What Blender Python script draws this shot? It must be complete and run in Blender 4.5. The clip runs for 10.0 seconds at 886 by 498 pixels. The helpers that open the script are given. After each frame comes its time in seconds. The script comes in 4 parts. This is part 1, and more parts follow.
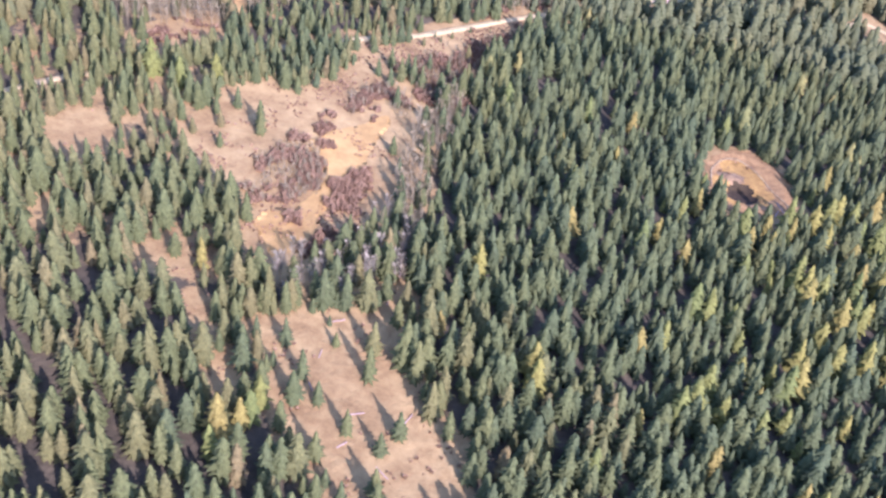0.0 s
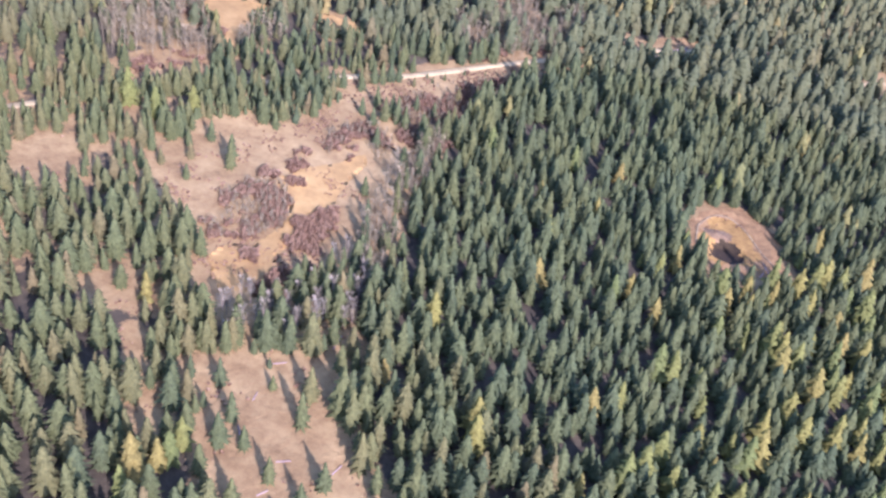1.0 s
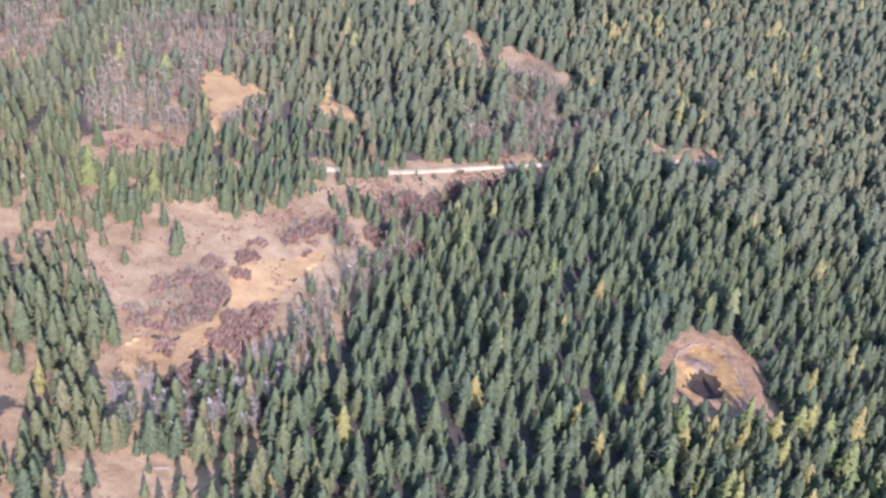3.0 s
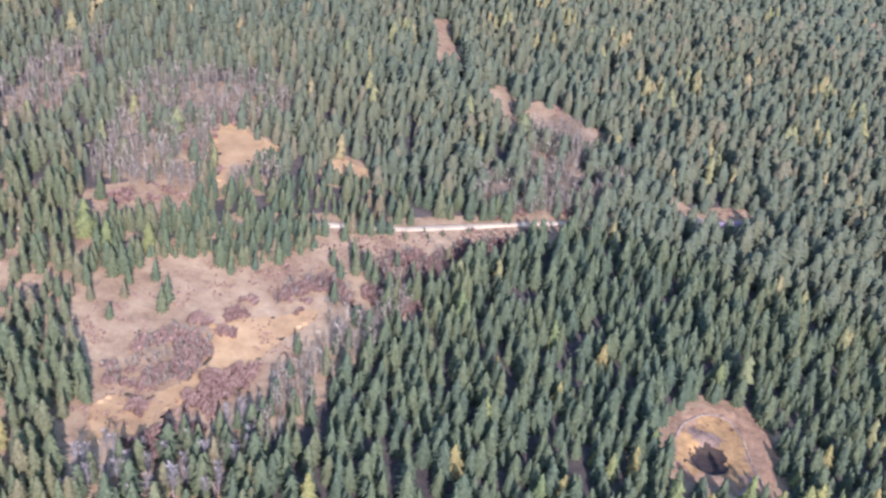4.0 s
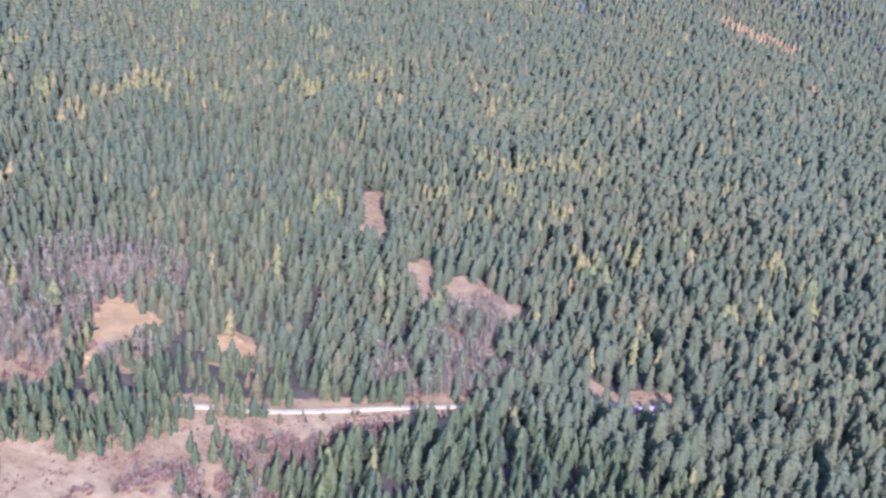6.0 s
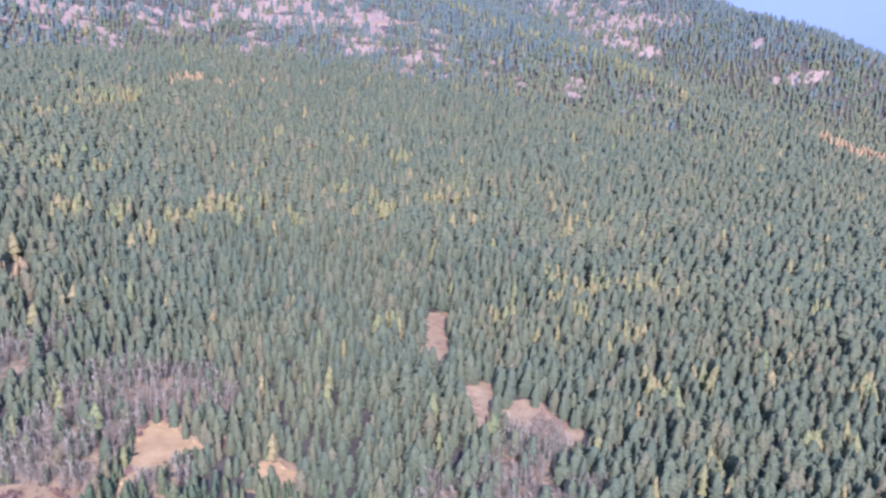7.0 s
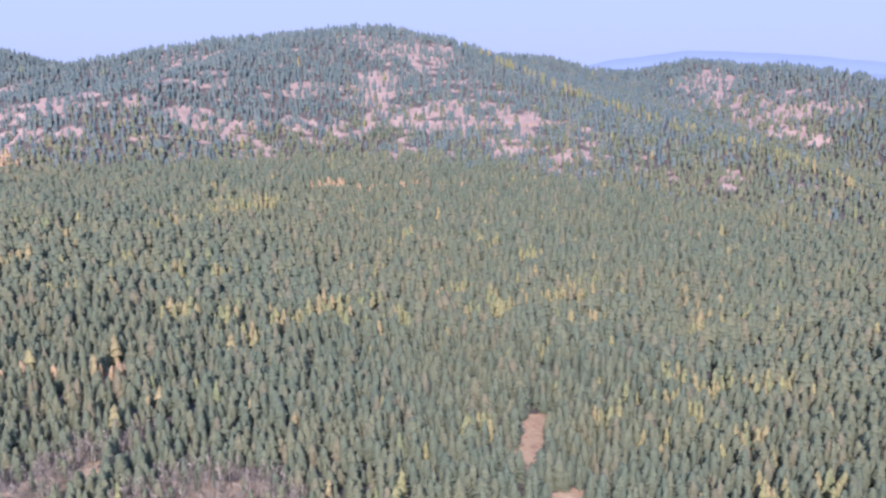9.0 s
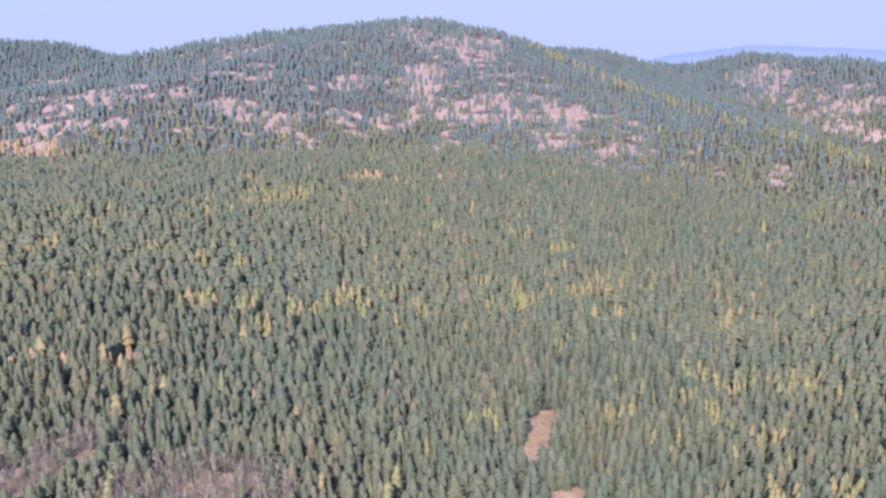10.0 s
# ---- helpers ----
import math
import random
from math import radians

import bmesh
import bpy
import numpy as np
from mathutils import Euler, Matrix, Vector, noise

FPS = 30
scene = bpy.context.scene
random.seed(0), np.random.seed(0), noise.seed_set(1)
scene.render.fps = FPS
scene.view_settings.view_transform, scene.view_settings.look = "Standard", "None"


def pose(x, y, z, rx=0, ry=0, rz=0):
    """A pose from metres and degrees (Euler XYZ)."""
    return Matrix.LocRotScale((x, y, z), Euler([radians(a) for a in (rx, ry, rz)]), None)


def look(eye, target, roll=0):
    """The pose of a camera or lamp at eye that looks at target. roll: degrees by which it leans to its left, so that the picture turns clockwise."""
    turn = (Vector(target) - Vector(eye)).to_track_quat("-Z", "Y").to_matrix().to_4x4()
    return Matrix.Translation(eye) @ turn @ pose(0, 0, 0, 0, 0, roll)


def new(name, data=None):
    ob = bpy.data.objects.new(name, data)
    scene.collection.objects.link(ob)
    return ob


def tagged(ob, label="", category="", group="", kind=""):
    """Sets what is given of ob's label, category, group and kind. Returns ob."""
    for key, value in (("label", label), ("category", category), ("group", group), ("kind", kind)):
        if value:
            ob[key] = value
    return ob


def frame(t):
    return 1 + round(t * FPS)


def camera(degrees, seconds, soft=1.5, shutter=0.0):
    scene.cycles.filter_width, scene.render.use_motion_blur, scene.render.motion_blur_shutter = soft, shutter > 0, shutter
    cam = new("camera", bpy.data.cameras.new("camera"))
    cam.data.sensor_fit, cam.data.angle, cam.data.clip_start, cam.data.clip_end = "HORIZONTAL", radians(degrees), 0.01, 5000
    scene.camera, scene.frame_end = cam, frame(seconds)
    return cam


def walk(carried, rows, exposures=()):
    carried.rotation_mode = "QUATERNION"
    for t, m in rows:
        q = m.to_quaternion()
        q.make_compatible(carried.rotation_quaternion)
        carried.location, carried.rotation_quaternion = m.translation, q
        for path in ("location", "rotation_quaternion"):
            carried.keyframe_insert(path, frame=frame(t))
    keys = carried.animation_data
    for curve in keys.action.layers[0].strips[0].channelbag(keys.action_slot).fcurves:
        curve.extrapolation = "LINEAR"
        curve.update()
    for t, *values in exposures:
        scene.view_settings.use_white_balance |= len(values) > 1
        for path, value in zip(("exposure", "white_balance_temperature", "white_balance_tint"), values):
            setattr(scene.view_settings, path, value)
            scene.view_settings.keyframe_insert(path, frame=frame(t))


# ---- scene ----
# Aerial flight over an autumn conifer valley towards wooded hills.
cam = camera(43.46, 10.0, soft=2.6)
ROWS = [
    (0.0, -1.06, -0.61, 262.77, 51.668, -6.157, -0.305),
    (0.5, 16.67, 4.90, 262.43, 52.446, -6.193, 1.798),
    (1.0, 34.34, 11.22, 262.15, 53.216, -6.878, 3.571),
    (1.5, 51.45, 18.78, 261.99, 54.191, -7.252, 4.973),
    (2.0, 68.27, 27.76, 261.89, 55.188, -7.793, 6.974),
    (2.5, 85.14, 36.97, 261.45, 56.080, -7.471, 9.699),
    (2.7, 91.88, 40.78, 261.25, 56.423, -7.299, 10.291),
    (3.8, 128.23, 64.34, 260.15, 58.510, -5.594, 14.460),
    (4.0, 134.50, 68.98, 259.80, 59.149, -5.458, 15.332),
    (4.5, 149.91, 80.80, 258.80, 61.166, -4.408, 16.528),
    (5.0, 164.66, 93.11, 257.49, 64.622, -4.597, 15.629),
    (5.2, 170.44, 98.12, 256.90, 66.736, -4.890, 13.863),
    (6.3, 200.04, 127.38, 252.37, 69.088, -3.680, 19.160),
    (6.5, 205.09, 132.86, 251.30, 71.558, -1.991, 20.681),
    (7.0, 217.49, 146.63, 248.42, 73.749, -2.797, 22.430),
    (7.5, 229.25, 160.22, 244.98, 77.015, -1.960, 24.362),
    (8.0, 240.36, 173.73, 241.50, 78.609, -0.723, 24.828),
    (8.5, 251.26, 187.35, 238.32, 77.920, 0.691, 25.881),
    (9.0, 262.32, 201.36, 235.68, 79.050, 0.760, 31.888),
    (9.5, 273.52, 215.54, 233.08, 80.113, 0.234, 33.884),
    (10.0, 284.56, 229.81, 230.60, 78.868, 0.773, 35.311),
]
EXPOSURES = [(0.0, 1.72, 4600, 71), (1.0, 1.55, 4540, 71), (2.5, 1.53, 4440, 69), (4.5, 1.37, 4300, 69), (6.5, 1.49, 4210, 71), (8.0, 1.43, 4300, 71), (10.0, 1.36, 4440, 71)]
walk(cam, [(t, pose(x, y, z, rx, ry, rz)) for t, x, y, z, rx, ry, rz in ROWS], EXPOSURES)

# ---------------------------------------------------------------- light
SUN_AZ, SUN_EL = 153.0, 29.0          # degrees clockwise from +y, degrees above the horizon
world = bpy.data.worlds.new("sky")
scene.world = world
world.use_nodes = True
wn = world.node_tree.nodes
sky = wn.new("ShaderNodeTexSky")
sky.sky_type = 'NISHITA'
sky.sun_disc = False
sky.sun_elevation = radians(SUN_EL)
sky.sun_rotation = radians(SUN_AZ)
sky.altitude = 900
sky.air_density, sky.dust_density, sky.ozone_density = 1.0, 1.6, 1.6
wn["Background"].inputs["Strength"].default_value = 0.15
world.node_tree.links.new(sky.outputs[0], wn["Background"].inputs["Color"])
sun_data = bpy.data.lights.new("sun", 'SUN')
sun_data.energy, sun_data.angle, sun_data.color = 3.0, radians(0.5), (1.0, 0.9, 0.76)
sun = new("sun", sun_data)
az, el = radians(SUN_AZ), radians(SUN_EL)
sun_way = Vector((math.sin(az) * math.cos(el), math.cos(az) * math.cos(el), math.sin(el)))
sun.matrix_world = look(sun_way * 900 + Vector((100, 600, 0)), (100, 600, 0))


# ---------------------------------------------------------------- materials
def material(name, rough=0.9, spec=0.2):
    m = bpy.data.materials.new(name)
    m.use_nodes = True
    b = m.node_tree.nodes["Principled BSDF"]
    b.inputs["Roughness"].default_value = rough
    b.inputs["Specular IOR Level"].default_value = spec
    return m, m.node_tree.nodes, m.node_tree.links, b


def noise_node(nodes, links, scale, detail=4.0, rough=0.6):
    geo = nodes.new("ShaderNodeNewGeometry")
    n = nodes.new("ShaderNodeTexNoise")
    n.inputs["Scale"].default_value = scale
    n.inputs["Detail"].default_value = detail
    n.inputs["Roughness"].default_value = rough
    links.new(geo.outputs["Position"], n.inputs["Vector"])
    return n.outputs["Fac"]


def ramp(nodes, links, fac, stops):
    r = nodes.new("ShaderNodeValToRGB")
    while len(r.color_ramp.elements) < len(stops):
        r.color_ramp.elements.new(0.5)
    for e, (p, c) in zip(r.color_ramp.elements, stops):
        e.position, e.color = p, (*c, 1)
    links.new(fac, r.inputs["Fac"])
    return r.outputs["Color"]


def mix(nodes, links, fac, a, b, how='MIX'):
    m = nodes.new("ShaderNodeMix")
    m.data_type, m.blend_type = 'RGBA', how
    for socket, value in ((m.inputs[0], fac), (m.inputs[6], a), (m.inputs[7], b)):
        if isinstance(value, (int, float)):
            socket.default_value = value
        elif isinstance(value, tuple):
            socket.default_value = (*value, 1)
        else:
            links.new(value, socket)
    return m.outputs[2]


def maths(nodes, links, how, a, b, clamp=False):
    m = nodes.new("ShaderNodeMath")
    m.operation, m.use_clamp = how, clamp
    for socket, value in zip(m.inputs, (a, b)):
        if isinstance(value, (int, float)):
            socket.default_value = value
        else:
            links.new(value, socket)
    return m.outputs[0]


def bump(nodes, links, bsdf, height, strength, distance):
    b = nodes.new("ShaderNodeBump")
    b.inputs["Strength"].default_value = strength
    b.inputs["Distance"].default_value = distance
    links.new(height, b.inputs["Height"])
    links.new(b.outputs[0], bsdf.inputs["Normal"])


def foliage(name, stops, joined, mottle=(0.62, 1.3), stand=None):
    """Leaf material: hue by tree, a drift over the stand, and fine mottling."""
    m, n, l, b = material(name, 0.85, 0.15)
    if joined:
        a = n.new("ShaderNodeAttribute")
        a.attribute_name = "tint"
        fac = a.outputs["Fac"]
    else:
        fac = n.new("ShaderNodeObjectInfo").outputs["Random"]
    col = ramp(n, l, fac, stops)
    if stand:
        wide = ramp(n, l, noise_node(n, l, 0.006, 3.0), [(0.42, (0, 0, 0)), (0.6, (1, 1, 1))])
        col = mix(n, l, wide, col, mix(n, l, 1.0, col, stand, 'MULTIPLY'))
    fine = noise_node(n, l, 0.75, 3.0, 0.7)
    lo, hi = mottle
    grey = ramp(n, l, fine, [(0.3, (lo,) * 3), (0.7, (hi,) * 3)])
    l.new(mix(n, l, 1.0, col, grey, 'MULTIPLY'), b.inputs["Base Color"])
    return m


CONIFER = [(0.0, (0.075, 0.096, 0.022)), (0.35, (0.093, 0.112, 0.022)), (0.65, (0.108, 0.122, 0.022)), (0.93, (0.130, 0.129, 0.024)), (1.0, (0.161, 0.131, 0.028))]
CONIFER_WIDE = [(0.0, (0.090, 0.105, 0.025)), (0.5, (0.106, 0.117, 0.026)), (0.85, (0.120, 0.123, 0.026)), (1.0, (0.142, 0.127, 0.029))]
# hill conifers: distance haze put into the green as extra blue
CONIFER_HAZED = [(0.0, (0.082, 0.107, 0.043)), (0.4, (0.098, 0.122, 0.045)), (0.8, (0.114, 0.133, 0.047)), (1.0, (0.137, 0.136, 0.048))]
LARCH_FAR = [(0.0, (0.142, 0.150, 0.024)), (0.5, (0.188, 0.170, 0.024)), (1.0, (0.225, 0.175, 0.029))]
LARCH = [(0.0, (0.116, 0.140, 0.019)), (0.4, (0.156, 0.165, 0.019)), (0.75, (0.203, 0.185, 0.019)), (1.0, (0.227, 0.180, 0.022))]
GOLD = [(0.0, (0.247, 0.175, 0.034)), (1.0, (0.314, 0.209, 0.040))]
TWIGS = [(0.0, (0.223, 0.182, 0.058)), (0.5, (0.304, 0.249, 0.079)), (1.0, (0.384, 0.319, 0.105))]
BRUSH = [(0.0, (0.185, 0.110, 0.037)), (0.6, (0.268, 0.168, 0.055)), (1.0, (0.355, 0.238, 0.080))]
WARM = (1.10, 1.03, 0.94)
mat_conifer = foliage("conifer needles", CONIFER, False, stand=WARM)
mat_conifer_far = foliage("conifer needles of the woods", CONIFER, True, stand=WARM)
mat_conifer_wide = foliage("conifer needles across the valley", CONIFER_WIDE, True, mottle=(0.84, 1.12), stand=WARM)
mat_conifer_hill = foliage("hill conifer needles with haze blue mixed in", CONIFER_HAZED, True)
mat_larch = foliage("yellow larch needles", LARCH, False)
mat_larch_far = foliage("yellow larch needles of the woods", LARCH_FAR, True)
mat_gold = foliage("golden aspen leaves", GOLD, True)
mat_twigs = foliage("bare grey twigs", TWIGS, True)
mat_twigs_pale = foliage("pale whitish twigs", [(0.0, (0.270, 0.232, 0.092)), (1.0, (0.370, 0.325, 0.132))], False)
mat_brush = foliage("purple brown brush", BRUSH, True)
mat_brush_one = foliage("purple brown bush", BRUSH, False)


def plain(name, stops, scale, relief=0.0, rough=0.9):
    m, n, l, b = material(name, rough, 0.2)
    col = ramp(n, l, noise_node(n, l, scale, 6.0, 0.68), stops)
    wide = ramp(n, l, noise_node(n, l, scale * 0.12, 3.0), [(0.35, (0.82, 0.8, 0.78)), (0.65, (1.12, 1.1, 1.06))])
    l.new(mix(n, l, 1.0, col, wide, 'MULTIPLY'), b.inputs["Base Color"])
    if relief:
        bump(n, l, b, noise_node(n, l, scale * 2.5, 5.0), 0.8, relief)
    return m


mat_bark = plain("grey brown bark", [(0.3, (0.10, 0.075, 0.055)), (0.7, (0.19, 0.145, 0.11))], 2.0)
mat_gravel = plain("pale road gravel", [(0.3, (0.427, 0.336, 0.091)), (0.7, (0.608, 0.486, 0.135))], 0.35, 0.1)
mat_meadow = plain("golden dry meadow grass", [(0.28, (0.318, 0.195, 0.034)), (0.5, (0.446, 0.288, 0.050)), (0.75, (0.533, 0.359, 0.069))], 0.14, 0.5)
mat_sand = plain("bare sandy bank", [(0.3, (0.207, 0.125, 0.026)), (0.5, (0.321, 0.199, 0.042)), (0.72, (0.445, 0.287, 0.065))], 0.3, 0.8)
mat_sand_pale = plain("pale wheel-worn sand", [(0.42, (0.184, 0.127, 0.034)), (0.6, (0.384, 0.298, 0.089))], 0.35)
mat_pit = plain("reddish pit soil", [(0.3, (0.136, 0.090, 0.026)), (0.5, (0.252, 0.169, 0.046)), (0.72, (0.388, 0.272, 0.077))], 0.4, 0.7)
# near-black soil colour that paints the shadow in the pit hollow
mat_pit_shade = plain("pit soil painted dark as shade", [(0.3, (0.031, 0.024, 0.006)), (0.7, (0.078, 0.056, 0.013))], 0.5, 0.2, 0.95)
mat_pit_grass = plain("golden pit grass", [(0.3, (0.209, 0.123, 0.017)), (0.5, (0.363, 0.222, 0.030)), (0.72, (0.506, 0.321, 0.046))], 0.3, 0.6)
mat_log = plain("weathered log", [(0.3, (0.347, 0.257, 0.130)), (0.7, (0.525, 0.399, 0.210))], 1.2)


def ground_material():
    """Forest floor, dry open grass and bare hill soil, laid out by where the woods are open."""
    m, n, l, b = material("forest floor and dry grass", 0.95, 0.15)
    duff = ramp(n, l, noise_node(n, l, 0.09, 6.0, 0.7), [(0.3, (0.055, 0.047, 0.016)), (0.5, (0.090, 0.074, 0.024)), (0.72, (0.144, 0.115, 0.037))])
    grass = ramp(n, l, noise_node(n, l, 0.11, 8.0, 0.78), [(0.3, (0.206, 0.140, 0.033)), (0.43, (0.333, 0.231, 0.054)), (0.55, (0.410, 0.299, 0.072)), (0.72, (0.498, 0.377, 0.092))])
    tone = ramp(n, l, noise_node(n, l, 0.022, 4.0, 0.6), [(0.38, (0.82, 0.76, 0.70)), (0.6, (1.04, 1.0, 0.94))])
    grass = mix(n, l, 1.0, grass, tone, 'MULTIPLY')
    soil = ramp(n, l, noise_node(n, l, 0.05, 6.0, 0.7), [(0.3, (0.214, 0.148, 0.050)), (0.55, (0.309, 0.219, 0.073)), (0.78, (0.404, 0.294, 0.101))])
    ragged = noise_node(n, l, 0.14, 5.0, 0.7)
    masks = []
    for name in ("open", "bare"):
        a = n.new("ShaderNodeAttribute")
        a.attribute_name = name
        v = maths(n, l, 'ADD', a.outputs["Fac"], maths(n, l, 'MULTIPLY', maths(n, l, 'SUBTRACT', ragged, 0.5), 1.6))
        masks.append(maths(n, l, 'MULTIPLY', maths(n, l, 'SUBTRACT', v, 0.38), 4.0, True))
    col = mix(n, l, masks[1], mix(n, l, masks[0], duff, grass), soil)
    l.new(col, b.inputs["Base Color"])
    bump(n, l, b, noise_node(n, l, 0.3, 6.0), 0.9, 0.7)
    return m


mat_ground = ground_material()


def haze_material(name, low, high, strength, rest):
    """A far ridge as a backdrop: the air's blue and faint relief painted as glow."""
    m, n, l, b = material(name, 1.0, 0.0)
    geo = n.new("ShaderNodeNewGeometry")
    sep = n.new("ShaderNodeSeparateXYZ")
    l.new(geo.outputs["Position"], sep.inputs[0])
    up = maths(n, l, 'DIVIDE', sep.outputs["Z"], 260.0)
    painted_folds = maths(n, l, 'MULTIPLY', maths(n, l, 'SUBTRACT', noise_node(n, l, 0.004, 4.0), 0.5), 1.1)
    l.new(ramp(n, l, maths(n, l, 'ADD', up, painted_folds, True), [(0.1, low), (0.9, high)]), b.inputs["Emission Color"])
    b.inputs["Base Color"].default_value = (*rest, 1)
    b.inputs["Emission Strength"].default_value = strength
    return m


# the ridges emit this blue themselves in place of real haze
mat_far = haze_material("far ridge glowing haze blue", (0.366, 0.422, 0.228), (0.432, 0.485, 0.261), 0.34, (0.057, 0.078, 0.078))


# ---------------------------------------------------------------- plan
def smooth(a, b, v):
    u = np.clip((v - a) / (b - a), 0, 1)
    return u * u * (3 - 2 * u)


def value_noise(x, y, size, seed):
    """Smooth lattice noise, 0 to 1."""
    x, y = np.asarray(x, float) / size, np.asarray(y, float) / size
    xi, yi = np.floor(x), np.floor(y)
    fx, fy = x - xi, y - yi
    fx, fy = fx * fx * (3 - 2 * fx), fy * fy * (3 - 2 * fy)

    def lattice(a, b):
        v = np.sin(a * 127.1 + b * 311.7 + seed * 74.7) * 43758.5453
        return v - np.floor(v)
    low = lattice(xi, yi) * (1 - fx) + lattice(xi + 1, yi) * fx
    high = lattice(xi, yi + 1) * (1 - fx) + lattice(xi + 1, yi + 1) * fx
    return low * (1 - fy) + high * fy


def fractal(x, y, size, seed, octaves=4):
    total, amp, norm = 0.0, 1.0, 0.0
    for k in range(octaves):
        total = total + amp * value_noise(x, y, size / 2 ** k, seed + 13 * k)
        norm += amp
        amp *= 0.55
    return total / norm


def inside(x, y, ring):
    hit = np.zeros(np.shape(x), bool)
    for (ax, ay), (bx, by) in zip(ring, ring[1:] + ring[:1]):
        if ay != by:
            cross = ((ay > y) != (by > y)) & (x < (bx - ax) * (y - ay) / (by - ay) + ax)
            hit ^= cross
    return hit


def line_distance(x, y, line):
    best = np.full(np.shape(x), 1e9)
    for (ax, ay), (bx, by) in zip(line, line[1:]):
        dx, dy = bx - ax, by - ay
        u = np.clip(((x - ax) * dx + (y - ay) * dy) / (dx * dx + dy * dy), 0, 1)
        best = np.minimum(best, np.hypot(x - ax - u * dx, y - ay - u * dy))
    return best


def depth_in(x, y, ring, ragged=3.5, seed=3):
    """Metres inside a ring, negative outside, with a ragged edge."""
    d = line_distance(x, y, ring + ring[:1])
    d = np.where(inside(x, y, ring), d, -d)
    return d + (fractal(x, y, 12, seed, 3) - 0.5) * 2 * ragged


# open ground in the valley (plan, metres)
MEADOW = [(-31, 404), (-23, 411), (-13, 422), (-4, 427), (5, 437), (6, 429), (1, 417), (1, 409), (-3, 400), (-1, 390), (-10, 385), (-16, 378), (-15, 368), (-17, 357), (-19, 350), (-20, 340), (-23, 332), (-34, 323), (-40, 331), (-44, 342), (-41, 349), (-37, 353), (-30, 352), (-27, 359), (-24, 365), (-21, 374), (-22, 381), (-21, 389), (-27, 397)]
MEADOW_NORTH = [(-101, 555), (-94, 567), (-86, 567), (-76, 559), (-59, 562), (-59, 555), (-68, 550), (-69, 535), (-70, 518), (-71, 504), (-79, 515), (-87, 536)]
MEADOW_SMALL = [(-36, 559), (-31, 570), (-13, 565), (-13, 555), (-27, 552)]
GRASSLAND = [(-75, 384), (-70, 396), (-65, 405), (-61, 409), (-70, 423), (-70, 434), (-59, 440), (-50, 440), (-38, 441), (-26, 449), (-19, 468), (-13, 481), (-15, 496), (-9, 498), (12, 514), (38, 529), (65, 555), (86, 573), (87, 570), (75, 551), (61, 536), (49, 508), (37, 490), (28, 474), (24, 447), (20, 427), (15, 410), (13, 396), (13, 383), (9, 372), (1, 363), (-4, 351), (-16, 333), (-37, 321), (-47, 336), (-49, 348), (-53, 365), (-65, 376)]
CLEARING = [(-39, 288), (-32, 292), (-16, 298), (-1, 306), (10, 320), (20, 303), (18, 279), (24, 258), (35, 241), (37, 222), (32, 204), (2, 198), (-9, 214), (-16, 233), (-23, 248), (-31, 263), (-38, 274)]
GLADES_WEST = [
    [(-61, 292), (-51, 292), (-44, 270), (-37, 250), (-45, 251), (-54, 273)],
    [(-81, 317), (-56, 319), (-49, 307), (-64, 306), (-73, 304)],
    [(-116, 467), (-100, 486), (-85, 501), (-77, 493), (-91, 470), (-107, 458)],
    [(-131, 379), (-129, 392), (-113, 399), (-103, 388), (-107, 371), (-121, 368)],
    [(264, 1040), (281, 1107), (292, 1121), (289, 1073), (267, 1010)],
    [(135, 638), (152, 634), (183, 653), (184, 629), (160, 616), (144, 619)],
    [(-197, 520), (-178, 537), (-169, 525), (-188, 507)],
]
GLADES_NORTH = [
    [(291, 654), (309, 668), (322, 678), (324, 663), (334, 660), (317, 640), (316, 646), (305, 646), (296, 648)],
    [(-290, 667), (-286, 684), (-268, 678), (-258, 660), (-268, 648), (-279, 655)],
    [(-48, 798), (-40, 810), (-22, 775), (-7, 746), (-12, 731), (-22, 733), (-32, 759)],
    [(39, 701), (52, 719), (66, 708), (78, 701), (93, 700), (94, 682), (81, 676), (52, 678)],
    [(15, 714), (20, 723), (34, 708), (41, 685), (30, 681), (22, 694)],
]
GLADES = GLADES_WEST + GLADES_NORTH
PIT_TRACK = [(159, 427), (162, 443), (170, 454), (178, 457), (184, 452), (188, 443), (191, 431), (195, 421), (198, 416)]
ROADSIDE = [(-18, 493), (-13, 505), (15, 519), (40, 539), (65, 558), (88, 575), (95, 566), (77, 538), (48, 513), (18, 491), (-3, 479)]
PIT = (179.0, 437.0)
PIT_BANK = [(157, 430), (159, 443), (164, 453), (172, 461), (180, 463), (188, 463), (195, 458), (199, 450), (200, 437), (199, 416), (193, 416), (187, 411), (181, 411), (174, 411), (167, 411), (162, 413), (158, 419)]
PIT_GRASS = [(160, 432), (164, 443), (172, 452), (179, 454), (185, 450), (188, 442), (189, 430), (188, 415), (181, 415), (177, 416), (168, 414), (162, 421)]
BRUSH_BEDS_SOUTH = [
    [(-50, 383), (-40, 394), (-28, 396), (-21, 389), (-22, 378), (-21, 370), (-26, 362), (-33, 357), (-46, 355), (-51, 362), (-44, 371), (-45, 377)],
    [(-12, 434), (-13, 447), (-5, 458), (6, 462), (14, 454), (15, 442), (7, 434), (-3, 428)],
    [(-17, 373), (-11, 386), (-3, 391), (-3, 380), (3, 366), (0, 349), (-5, 338), (-12, 326), (-23, 325), (-26, 330), (-19, 338), (-14, 347), (-11, 361)],
    [(-27, 416), (-25, 425), (-18, 432), (-15, 427), (-19, 417), (-24, 412)],
]
